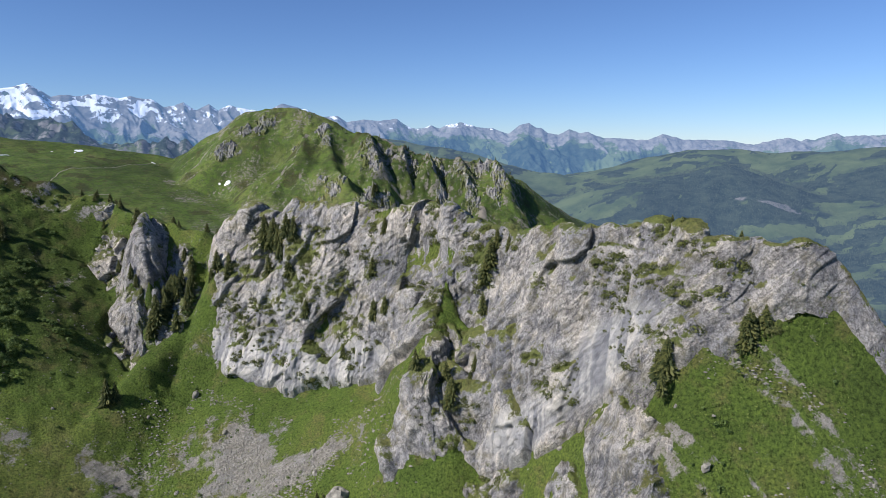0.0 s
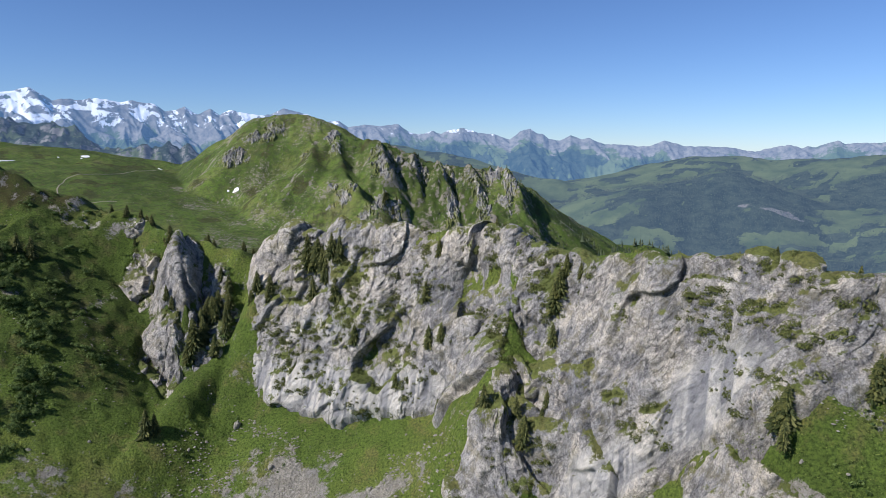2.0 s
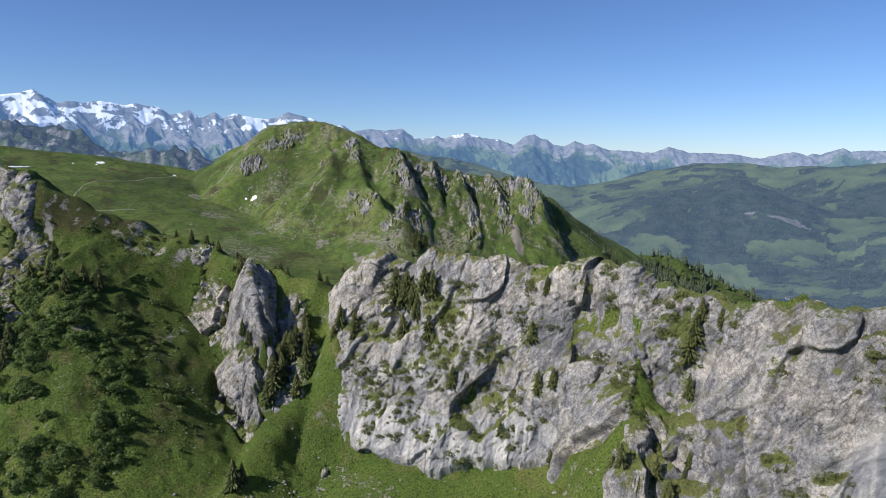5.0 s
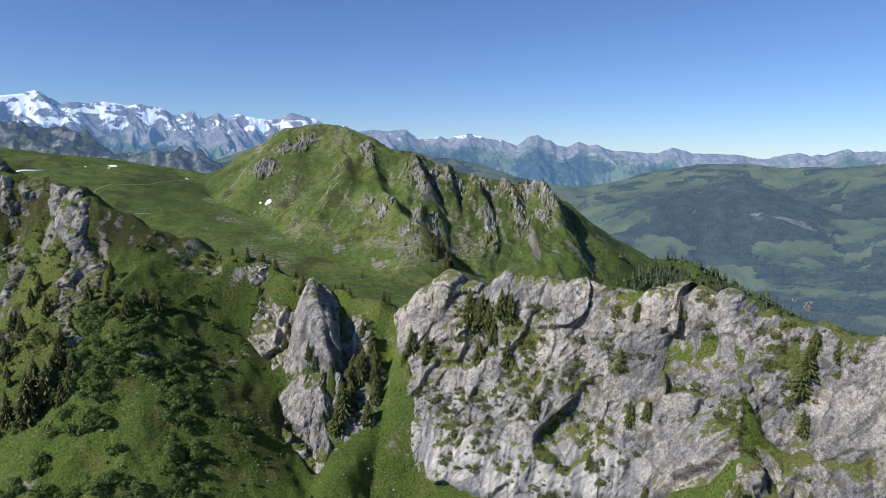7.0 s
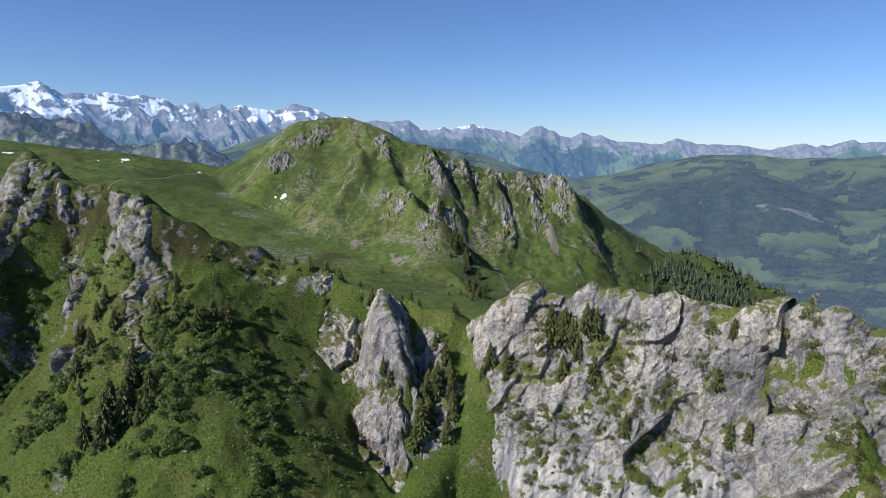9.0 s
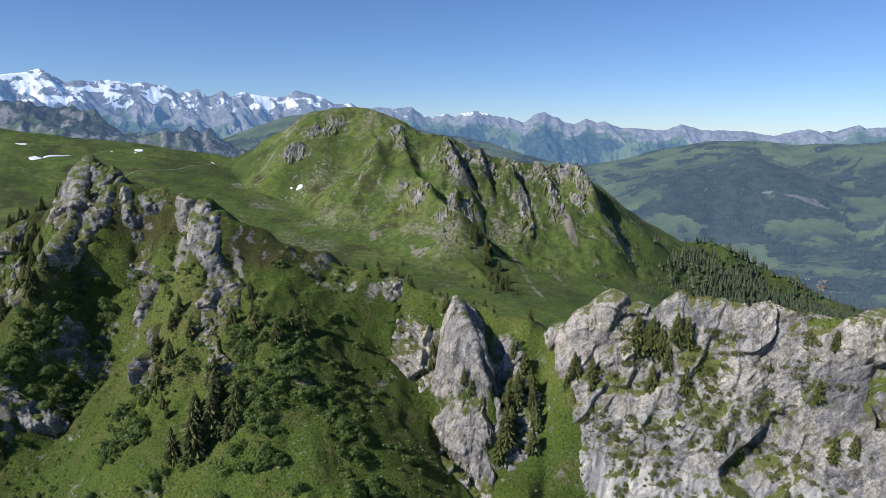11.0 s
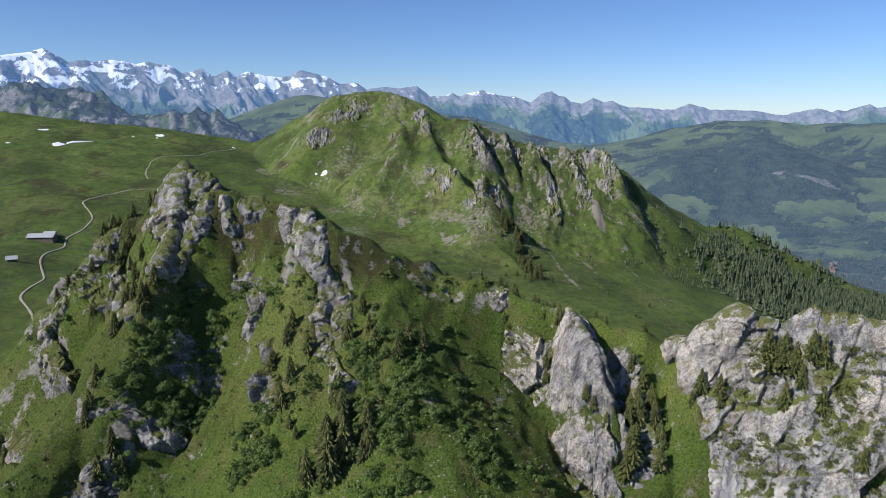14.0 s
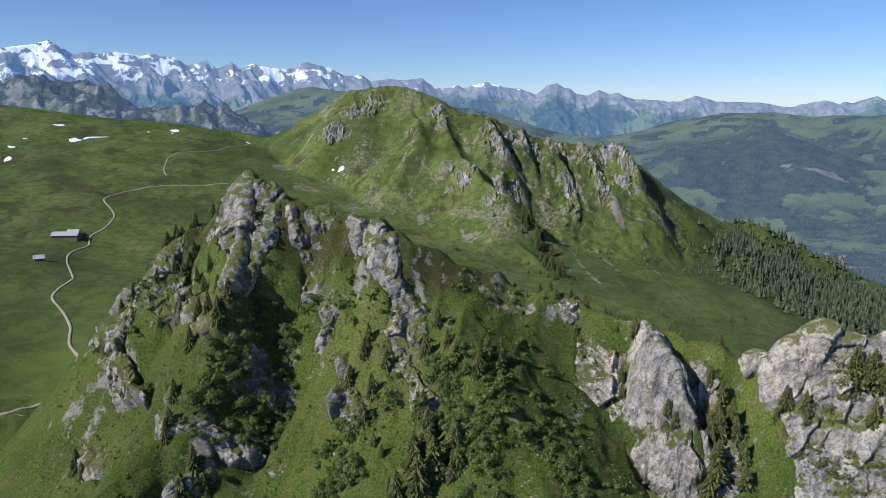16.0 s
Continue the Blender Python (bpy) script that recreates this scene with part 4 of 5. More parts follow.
# rocks on the hill across the meadow: place, half width and half height
HILL_ROCKS = [(-227, 700, 10.8, 9.0), (-212, 720, 7.9, 6.1), (-195, 721, 7.9, 10.4), (-186, 726, 5.5, 5.5), (-126, 711, 6.5, 10.6), (-120, 691, 5.2, 6.3), (-152, 689, 4.6, 4.6), (-102, 612, 10.6, 7.6), (-114, 627, 4.2, 3.6),
              (-78, 679, 7.3, 7.8), (-69, 658, 10.3, 10.8), (-57, 689, 6.8, 5.1), (-42, 684, 7.3, 5.1), (-31, 685, 5.1, 7.4), (-6, 687, 7.4, 10.2), (-19, 685, 5.1, 2.8), (20, 679, 8.4, 3.9), (41, 693, 9.2, 9.2), (57, 675, 6.8, 12.4),
              (26, 666, 7.2, 7.2), (29, 650, 6.0, 9.2), (-1, 645, 5.3, 10.7)]
HILL_ROCKS += [(-66, 622, 6.7, 6.7), (-77, 586, 8.2, 7.3), (-69, 552, 5.9, 3.7), (0, 628, 5.2, 6.3), (50, 659, 6.6, 6.1), (-53, 619, 5.6, 9.2), (11, 686, 4.5, 4.5)]


def hill_rock(cx, cy, wide, high, seed):
    """A jagged outcrop of upright blades breaking through the turf of the hill."""
    nu, nw = max(14, int(wide * 4.2)), max(14, int(high * 4.2))
    u, w = np.meshgrid(np.linspace(-1.35, 1.35, nu), np.linspace(-1.35, 1.35, nw), indexing="ij")
    x, y = cx + u * wide, cy + w * high
    z = land(x, y)
    edge = 1 - np.hypot(u, w) + 0.75 * fbm2(x / 5, y / 5, 4, seed, 0.65)
    blade = blocks3(x / 2.6, y / 4.5, z / 5.5, seed)[0] + 0.5 * blocks3(x / 1.2, y / 1.8, z / 2.4, seed + 9)[0]
    body = step01(edge, 0.0, 0.4)
    rise = body * (0.1 * min(wide, high) + 0.7 + 1.9 * blade) - 0.9 * (1 - step01(edge, -0.25, 0.1))
    p = np.stack([x + 0.3 * rise * value2(x / 4, y / 4, seed + 5), y - 0.55 * rise, z + 0.75 * rise], -1)
    f = grid_faces(nu, nw)
    f = f[(edge.ravel()[f] > -0.3).any(axis=1)]
    used, back = np.unique(f, return_inverse=True)
    turf = 0.47 + 0.5 * fbm2(x / 5, z / 5, 3, seed + 7) + 0.25 * (1 - body)
    tone = np.clip(0.12 + 0.4 * value2(x / 3, z / 5, seed + 8), 0, 1)
    none = np.zeros(len(used))
    me = mesh_of("rock_outcrop", p.reshape(-1, 3)[used], back.reshape(f.shape), [ROCK], {"turf": turf.ravel()[used], "crack": none, "wet": none, "scar": none, "tone": tone.ravel()[used]}, smooth=False)
    return tagged(new("rock_outcrop", me), "jagged grey-brown rock breaking through the green hillside", "rock outcrop", "rocks on the hill")


for i, (hx, hy, hw, hh) in enumerate(HILL_ROCKS):
    hill_rock(hx, hy, hw * 1.3, hh * 1.25, 1300 + 12 * i)


# ---- trees and shrubs ----
def leaf_material(name, a, b_, share=0.35):
    m, n, l, b = nodes_of(name)
    co = n.new("ShaderNodeNewGeometry").outputs["Position"]
    f = tex_noise(n, l, co, 0.7, 4, 0.7)
    isl = n.new("ShaderNodeNewGeometry").outputs["Random Per Island"]
    f = maths(n, l, "ADD", maths(n, l, "MULTIPLY", f, 0.6), maths(n, l, "MULTIPLY", isl, 0.4))
    col = ramp(n, l, f, [(0.35, a), (0.65, b_)])
    l.new(col, b.inputs["Base Color"])
    b.inputs["Roughness"].default_value = 0.7
    b.inputs["Specular IOR Level"].default_value = 0.25
    t = n.new("ShaderNodeBsdfTranslucent")
    l.new(col, t.inputs["Color"])
    mx = n.new("ShaderNodeMixShader")
    mx.inputs[0].default_value = share
    l.new(b.outputs[0], mx.inputs[1])
    l.new(t.outputs[0], mx.inputs[2])
    l.new(mx.outputs[0], n["Material Output"].inputs["Surface"])
    return m


NEEDLES = leaf_material("fir_needles", (0.045, 0.062, 0.02), (0.16, 0.165, 0.052))
LEAVES = leaf_material("alder_leaves", (0.055, 0.095, 0.026), (0.17, 0.235, 0.066), 0.35)
OLIVE = leaf_material("olive_leaves", (0.06, 0.075, 0.024), (0.165, 0.18, 0.055), 0.35)
BARK = plain_material("bark", (0.07, 0.05, 0.035), (0.17, 0.13, 0.10), 6.0, 0.9, 0.5)


def fir_meshes(rng, whorls, sprays, name):
    """A fir one metre tall: its trunk, and a crown of drooping sprays in whorls."""
    k = 7
    zz = np.array([-0.06, 0.1, 0.5, 0.97])
    rr = np.array([0.024, 0.02, 0.012, 0.002])
    an = np.arange(k) * 2 * np.pi / k
    tv = np.stack([np.outer(rr, np.cos(an)), np.outer(rr, np.sin(an)), np.repeat(zz[:, None], k, 1)], -1).reshape(-1, 3)
    trunk = mesh_of(name + "_trunk", tv, grid_faces(len(zz), k, True), [BARK])
    verts, faces = [], []
    for w in range(whorls):
        t = w / (whorls - 1)
        z = 0.07 + 0.9 * t ** 0.92
        reach = (0.25 * (1 - t) ** 0.75 + 0.014) * (0.85 + 0.3 * rng.random())
        for j in range(sprays):
            a = 2 * np.pi * (j + rng.random() * 0.8) / sprays + w * 1.3
            if rng.random() < 0.08:
                continue
            r = reach * (0.55 + 0.6 * rng.random())
            droop = r * (0.25 + 0.4 * rng.random()) * (1 - 0.6 * t)
            wide = r * (0.15 + 0.08 * rng.random()) + 0.006
            u, n_ = np.array([math.cos(a), math.sin(a), 0]), np.array([-math.sin(a), math.cos(a), 0])
            z0 = z + 0.02 * (rng.random() - 0.5)
            up = np.array([0, 0, 1.0])
            pts = [up * (z0 + 0.012), u * r * 0.45 + n_ * wide + up * (z0 - droop * 0.5), u * r * 0.55 + up * (z0 - droop * 0.25 + 0.014),
                   u * r * 0.45 - n_ * wide + up * (z0 - droop * 0.5), u * r + n_ * wide * 0.5 + up * (z0 - droop * 1.1), u * r * 1.08 + up * (z0 - droop * 0.85), u * r - n_ * wide * 0.5 + up * (z0 - droop * 1.1)]
            o = len(verts)
            verts += pts
            faces += [(o, o + 1, o + 2), (o, o + 2, o + 3), (o + 1, o + 4, o + 2), (o + 4, o + 5, o + 2), (o + 2, o + 5, o + 6), (o + 2, o + 6, o + 3)]
    crown = mesh_of(name + "_crown", np.array(verts), np.array(faces), [NEEDLES], smooth=False)
    return trunk, crown


def sprays_at(centres, radii, rng, per, size, squash=0.8):
    """Leaves as small folded blades in lumpy clumps round the centres."""
    n = np.maximum(24, (per * radii ** 2)).astype(int)
    idx = np.repeat(np.arange(len(radii)), n)
    d = rng.normal(size=(len(idx), 3))
    d /= np.linalg.norm(d, axis=1, keepdims=True)
    d[:, 2] = np.abs(d[:, 2]) * 1.0 - 0.15
    lump = 0.72 + 0.28 * np.sin(d[:, 0] * 5 + idx) * np.sin(d[:, 1] * 6 + 2 * idx) + 0.2 * rng.random(len(idx))
    c = centres[idx] + d * (radii[idx] * lump)[:, None] * np.array([1, 1, squash])
    t = rng.normal(size=c.shape)
    t -= 0.6 * (t * d).sum(1, keepdims=True) * d
    t /= np.linalg.norm(t, axis=1, keepdims=True)
    b = np.cross(d, t)
    b /= np.linalg.norm(b, axis=1, keepdims=True) + 1e-9
    w = (size * (0.6 + 0.8 * rng.random(len(idx))))[:, None]
    v = np.stack([c - t * w, c + b * w * 0.6, c + t * w, c - b * w * 0.6], 1).reshape(-1, 3)
    return v, np.arange(len(v)).reshape(-1, 4)


from mathutils.bvhtree import BVHTree


def rock_tree():
    verts, faces, o = [], [], 0
    for ob in CRAGS:
        me = ob.data
        co = np.empty(len(me.vertices) * 3, dtype=np.float32)
        me.vertices.foreach_get("co", co)
        vi = np.empty(len(me.loops), dtype=np.int32)
        me.loops.foreach_get("vertex_index", vi)
        verts.append(co.reshape(-1, 3))
        faces.append(vi.reshape(-1, 4) + o)
        o += len(me.vertices)
    return BVHTree.FromPolygons(np.concatenate(verts).tolist(), np.concatenate(faces).tolist())


ROCKS = rock_tree()


def stand_on(s, v):
    """Where a plant roots at (s, v): on the rock that covers the ridge there, or on the turf."""
    x, y, z, q = (float(a[0]) for a in skin(np.array([float(s)]), np.array([float(v)])))
    z = float(land(np.array([x]), np.array([y]))[0])
    hit, nor, i, dist = ROCKS.find_nearest(Vector((x, y, z)), 3.5)
    if hit is not None and hit.z > z - 1.0:
        return hit
    return Vector((x, y, z))


rng = np.random.default_rng(4)
FIRS = [fir_meshes(rng, w, n, "fir") for w, n in ((30, 13), (26, 12), (34, 12), (24, 14))]
FIR_LABEL = "dark green fir with drooping branches on the steep ridge"


def fir(place, height, i, label=FIR_LABEL, group="firs on the ridge"):
    ob = new("fir_tree")
    trunk, crown = FIRS[i % len(FIRS)]
    wide = 0.9 + 0.35 * ((i * 7) % 5) / 5
    ob.matrix_world = Matrix.Translation(place) @ Matrix.Rotation(i * 2.4, 4, "Z") @ Matrix.Diagonal((height * wide, height * wide, height, 1))
    part("trunk", trunk, ob)
    part("crown", crown, ob)
    return tagged(ob, label, "tree", group)


# s, v and height in metres
WALL_FIRS = [(6.2, 1.03, 4.6), (7.7, 1.02, 5.0), (7.2, 1.1, 4.0), (18.4, 1.07, 4.0), (16.9, 1.06, 4.2), (17.2, 1.14, 3.4), (6.9, 1.06, 5.6), (5.6, 1.0, 4.6), (8.2, 1.04, 4.4), (17.5, 1.1, 4.6), (16.2, 1.12, 3.6), (23.8, -0.2, 1.3), (19.9, -0.1, 1.2), (16.8, -0.1, 1), (10.1, -0.2, 1.7), (14.6, -0.1, 0.9), (108.6, 0.19, 6.4), (107.1, 0.21, 5.6),
             (104.4, 0.23, 4.7), (101, 0.22, 5.3), (99.6, 0.22, 5.3), (104, 0.44, 5.2), (98.7, 0.42, 5), (102, 0.35, 4.6), (91.9, 0.59, 4), (75.6, 0.64, 4.6), (78.6, 0.4, 4), (73.6, 0.59, 3.4), (81.9, 0.85, 2.9), (72.5, 1.0, 2.4)]
BUTTRESS_FIRS = [(88.3, 0.61, 3.7), (51.8, 0.27, 5.6), (51.2, 0.2, 5.2), (51.2, 0.39, 4), (50.1, 0.1, 4), (47.5, 0.1, 3.1), (76.7, 0.13, 3.4), (66.5, -0.05, 1.6), (58.4, 1.15, 4.3), (60, 1.2, 3.4), (52.4, 0.99, 4.6), (54, 0.93, 3.8),
                 (51.8, 0.93, 4.2), (49.3, 0.63, 2.9), (50.2, 0.72, 2.4), (37.3, 0.62, 1.3), (70.5, 1.95, 3.6), (69.7, 1.91, 2.9), (63.9, 1.6, 1.6), (127.8, 1.03, 6.8), (129, 0.87, 6.1), (127.8, 1.09, 6), (129.8, 0.67, 6.2), (144.2, 0.3, 4.6), (120.8, 1.69, 5.6), (120, 1.64, 4.4)]
TOWER_FIRS = [(232, 0.37, 4), (231.6, 0.31, 4), (229.5, 0.29, 3.9), (228.7, 0.21, 3.3), (222.9, 0.49, 3.7), (226.7, 0.62, 3.7), (218, 0.74, 3.5), (215.1, 0.7, 4.5), (210.4, 0.78, 5.2), (209.7, 0.8, 4.4), (236.6, 0.68, 2.9), (243.2, 0.67, 2.7),
              (205.3, 1.49, 5.3), (205.5, 1.58, 4.7), (202, 1.58, 4.8), (167.5, 1.91, 8.4), (170.1, 1.65, 7.4), (166.3, 1.86, 7.6), (169.8, 1.49, 6), (170.5, 1.83, 6), (165, 1.81, 6.6), (170.3, 1.01, 4), (177.2, 0.54, 4.3), (175.1, 0.83, 4.6), (173.1, 0.83, 3.6)]
GULLY_FIRS = [(187.6, 0.85, 4), (187.1, 0.82, 3), (186.9, 0.61, 4.2), (186.7, 0.71, 3.6), (166.3, 1.02, 4.6), (164.7, 1.02, 5.2), (166.1, 1.2, 4.1), (129, 0.74, 6.5), (127.5, 0.91, 6.3), (128.4, 1.03, 5.2), (130, 0.87, 4.8), (127.6, 0.6, 5),
              (132.3, 1.1, 4.1), (135, 1.06, 3.1), (136.5, 1.05, 3.6), (147, 0.12, 1.6), (148.9, 0.1, 1.4), (128.5, 0.5, 4.4), (117.7, 0.36, 4.8), (118.8, 0.45, 4.2), (114.9, 0.41, 4.2), (114.3, 0.46, 3.3), (106, 0.22, 6.4), (104.8, 0.21, 6), (103.4, 0.28, 6)]
FLANK_FIRS = [(227.5, 0.15, 4), (225.6, 0.3, 3.6), (224, 0.42, 4), (221.5, 0.6, 3.4), (220, 0.72, 3.8), (234, 0.5, 3), (238, 0.4, 3.2), (231, 0.9, 3), (219, 0.2, 3), (241, 0.9, 3.4), (214.6, 0.85, 4.6), (213, 1.0, 4.2),
              (126.4, 0.42, 5.2), (128, 0.3, 4.4), (125, 0.55, 5.4), (124, 0.7, 5), (122.6, 0.85, 4.6), (130.6, 0.25, 3.6), (128.4, 0.62, 5.6), (146.4, 0.55, 3.2), (145.8, 0.7, 3), (183, 0.9, 4.4), (181.5, 1.1, 4.8), (180, 1.3, 5), (194, 0.35, 3.4), (193, 0.5, 3.6)]
CREST_FIRS = [(232.6, 1.77, 4.6), (226.5, 1.74, 3.6), (231, 2.22, 4.5), (156.4, 0.3, 2.2), (164.6, 0.0, 2.1), (161.4, 0.05, 2.3), (170.7, -0.3, 2.1), (152.7, 0.25, 1.9), (133.3, 0.05, 2.4), (135.2, 0.05, 2.0), (130, -0.2, 2.6), (137, -0.25, 2.6),
              (140.5, -0.3, 2.8), (143, -0.4, 2.4), (126, -0.35, 2.2), (149, -0.4, 2.8), (151.5, -0.5, 2.4), (131.5, -0.5, 3.0)]
RIDGE_FIRS = [(163.4, -0.2, 2.6), (161.2, -0.25, 2.2), (159.9, -0.2, 3.2), (158.9, -0.3, 2.6), (157.9, -0.2, 3.6), (156.9, -0.25, 3.0), (155.8, -0.2, 3.8), (154.9, -0.25, 3.2), (153.6, -0.2, 3.6), (152.6, -0.3, 2.8), (151.2, -0.2, 2.4), (149.4, -0.2, 2.0), (237.4, 0.09, 3.2), (236.8, 0.02, 3.8), (232.2, 0.02, 4.2), (231.9, -0.02, 3.5), (237.9, 0.19, 3.2), (238.3, 0.25, 3.8), (239.7, 0.31, 4.2), (240.0, 0.39, 3.5), (227.2, 0.51, 3.2), (217.3, 0.61, 3.8), (211.1, 0.68, 4.2), (227.1, 0.34, 3.5), (225.9, 0.36, 3.2), (246.8, 0.11, 3.8), (247.4, 0.18, 4.2), (253.6, 0.24, 3.5), (244.5, 1.04, 3.2), (260.5, 0.05, 3.8), (210.8, 1.24, 4.2), (210.8, 1.17, 3.5), (232.0, 0.46, 3.2), (210.3, 0.75, 3.8)]
SLAB_FIRS = [(172.7, 1.34, 4.3), (170.6, 1.47, 5.0), (168.2, 1.66, 5.8), (166.1, 1.83, 4.7), (169.3, 1.64, 4.3), (163.6, 1.98, 5.0), (161.2, 2.21, 5.8), (163.5, 2.07, 4.7), (167.8, 1.83, 4.3), (171.9, 1.31, 5.0), (177.6, 1.43, 2.5), (175.4, 1.53, 2.5), (172.0, 1.75, 2.5), (172.9, 1.78, 2.5)]
for i, (fs, fv, fh) in enumerate(WALL_FIRS + BUTTRESS_FIRS + TOWER_FIRS + GULLY_FIRS + FLANK_FIRS + CREST_FIRS + RIDGE_FIRS + SLAB_FIRS):
    fir(stand_on(fs, fv) - Vector((0, 0, 0.15)), fh, i)


# thickets: zones of (s, v) with the number of shrubs and their size
THICKETS = [([(166, 1.25), (170, 0.5), (163, 0.55), (155, 0.85), (148, 1.35), (134, 1.75), (134, 2.3), (153, 2.6), (164, 2.2), (166, 1.7)], 48, 1.0),
            ([(212, 0.45), (206, 0.42), (200, 0.75), (196, 1.0), (198, 1.4), (203, 1.7), (209, 1.3)], 120, 1.6),
            ([(206, 0.35), (200, 0.45), (200, 0.7), (206, 0.7)], 20, 1.2),
            ([(176, 0.75), (170, 0.75), (162, 1.3), (160, 1.9), (166, 2.1), (172, 1.5)], 95, 1.35),
            ([(187, 0.95), (184, 1.0), (178, 1.6), (180, 2.0), (186, 1.6)], 60, 1.25),
            ([(190, 0.35), (184, 0.75), (180, 1.3), (170, 1.7), (168, 1.1), (176, 0.45), (182, 0.2)], 50, 0.8),
            ([(196, 0.2), (192, 0.25), (191, 0.5), (197, 0.55)], 16, 0.9),
            ([(250, 0.2), (238, 0.5), (232, 1.1), (244, 1.1)], 30, 0.9),
            ([(130, 0.15), (122, 0.4), (124, 1.0), (131, 0.8)], 34, 0.9),
            ([(178, 0.02), (163, 0.02), (163, 0.3), (176, 0.3)], 40, 0.6),
            ([(163, 1.6), (155, 1.6), (146, 1.75), (138, 2.1), (132, 2.6), (130, 3.2), (150, 3.6), (162, 2.8)], 230, 1.5),
            ([(260, 0.1), (200, 0.0), (150, 0.4), (135, 1.2), (130, 2.0), (170, 2.4), (215, 2.2), (250, 1.9)], 900, 0.4),
            ([(205, 1.7), (174, 1.6), (166, 2.0), (170, 2.7), (200, 2.5)], 200, 0.9),
            ([(120, 1.1), (70, 1.1), (62, 1.8), (80, 2.6), (125, 2.4)], 60, 0.45),
            ([(16, 1.1), (-4, 1.0), (-8, 2.2), (14, 2.4)], 70, 0.4)]


def build_thickets():
    rng = np.random.default_rng(11)
    cs, rs = [], []
    for outline, count, size in THICKETS:
        so, vo = [a for a, b in outline], [b for a, b in outline]
        s, v = rng.uniform(min(so), max(so), count * 4), rng.uniform(min(vo), max(vo), count * 4)
        ok = (inside(s, v, outline, 26) > 0) & (value2(s / 5, v * 5, 3) > -0.25)
        s, v = s[ok][:count], v[ok][:count]
        x, y, z, q = skin(s, v)
        r = size * (0.45 + 0.75 * rng.random(len(s)) ** 1.5)
        c = np.stack([x, y, land(x, y) + 0.3 * r], -1)
        cs.append(c)
        rs.append(r)
        # lumps on the larger bushes
        for _ in range(4):
            k = r > 0.6
            d = rng.normal(size=(int(k.sum()), 3)) * np.array([0.55, 0.55, 0.3]) + np.array([0, 0, 0.25])
            cs.append(c[k] + d * r[k][:, None])
            rs.append(r[k] * (0.4 + 0.25 * rng.random(int(k.sum()))))
    v, f = sprays_at(np.concatenate(cs), np.concatenate(rs), rng, 170, 0.15)
    me = mesh_of("alder_thicket", v, f, [LEAVES], smooth=False)
    return tagged(new("alder_thicket", me), "dense dark green alder thicket on the steep slope", "shrubs", kind="stuff")


build_thickets()


def build_ledge_shrubs():
    """Low green shrubs and tufts on the ledges of the walls."""
    rng = np.random.default_rng(12)
    cs, rs = [], []
    for lo, hi, top, low, count in ((64, 120, 0.0, 0.92, 2600), (2, 62, 0.0, 0.95, 1500), (38, 64, 0.3, 1.3, 800), (205, 245, 0.0, 1.2, 300), (176, 205, 0.0, 0.8, 90), (129, 158, 0.2, 1.1, 90)):
        s, v = rng.uniform(lo, hi, count), rng.uniform(top, low, count)
        x, y, z, q = skin(s, v)
        r = 0.22 + 1.0 * rng.random(count) ** 3
        k = (fbm2(x / 6, z / 4, 2, 6) + 1.1 * ledge_cover(s, v) > 0.34) if hi < 127 else fbm2(x / 6, z / 4, 2, 6) > 0.0
        for px, py, pz, pr in zip(x[k], y[k], z[k], r[k]):
            hit = ROCKS.find_nearest(Vector((px, py, pz)), 3.5)[0]
            if hit is not None:
                cs.append(hit)
                rs.append(pr)
    v, f = sprays_at(np.array(cs), np.array(rs), rng, 240, 0.11)
    me = mesh_of("ledge_shrubs", v, f, [OLIVE], smooth=False)
    return tagged(new("ledge_shrubs", me), "low green shrubs on rock ledges", "shrubs", kind="stuff")


build_ledge_shrubs()


# ---- the hill behind: woods, firs, snow, tracks, farm ----
def cone_trees(x, y, h, rng, rings=3, k=6):
    """Simple firs for a wood far off: stacked ragged skirts, one island each."""
    n = len(x)
    z = land(x, y)
    verts, faces, o = [], [], 0
    turn = rng.random(n) * 6.28
    for j in range(rings):
        top, low = 1.0 - 0.26 * j, 0.72 - 0.30 * j
        wide = 0.085 + 0.075 * j
        a = turn[:, None] + np.arange(k)[None] * 2 * np.pi / k + 0.5 * j
        rag = 0.7 + 0.6 * rng.random((n, k))
        ring = np.stack([x[:, None] + np.cos(a) * wide * rag * h[:, None], y[:, None] + np.sin(a) * wide * rag * h[:, None],
                         z[:, None] + (low + 0.06 * rng.random((n, k)) - 0.05) * h[:, None]], -1)
        tip = np.stack([x, y, z + top * h], -1)[:, None]
        block = np.concatenate([tip, ring], 1)
        verts.append(block.reshape(-1, 3))
        base = o + np.arange(n)[:, None] * (k + 1)
        i0 = np.arange(k)
        tri = np.stack([np.broadcast_to(base, (n, k)), base + 1 + i0, base + 1 + (i0 + 1) % k], -1)
        faces.append(tri.reshape(-1, 3))
        o += n * (k + 1)
    return np.concatenate(verts), np.concatenate(faces)


def within(x, y, outline):
    return inside(x, y, outline, 1.0)


WOOD = [(128, 690), (165, 730), (200, 800), (250, 860), (345, 850), (470, 830), (520, 700), (430, 560), (330, 520), (238, 530), (194, 530), (157, 540), (125, 552), (113, 610), (100, 640)]
# Needle colour lifted towards blue-green, with the haze over the hill mixed in.
FAR_NEEDLES = leaf_material("far_needles", (0.045, 0.068, 0.04), (0.11, 0.135, 0.07), 0.3)


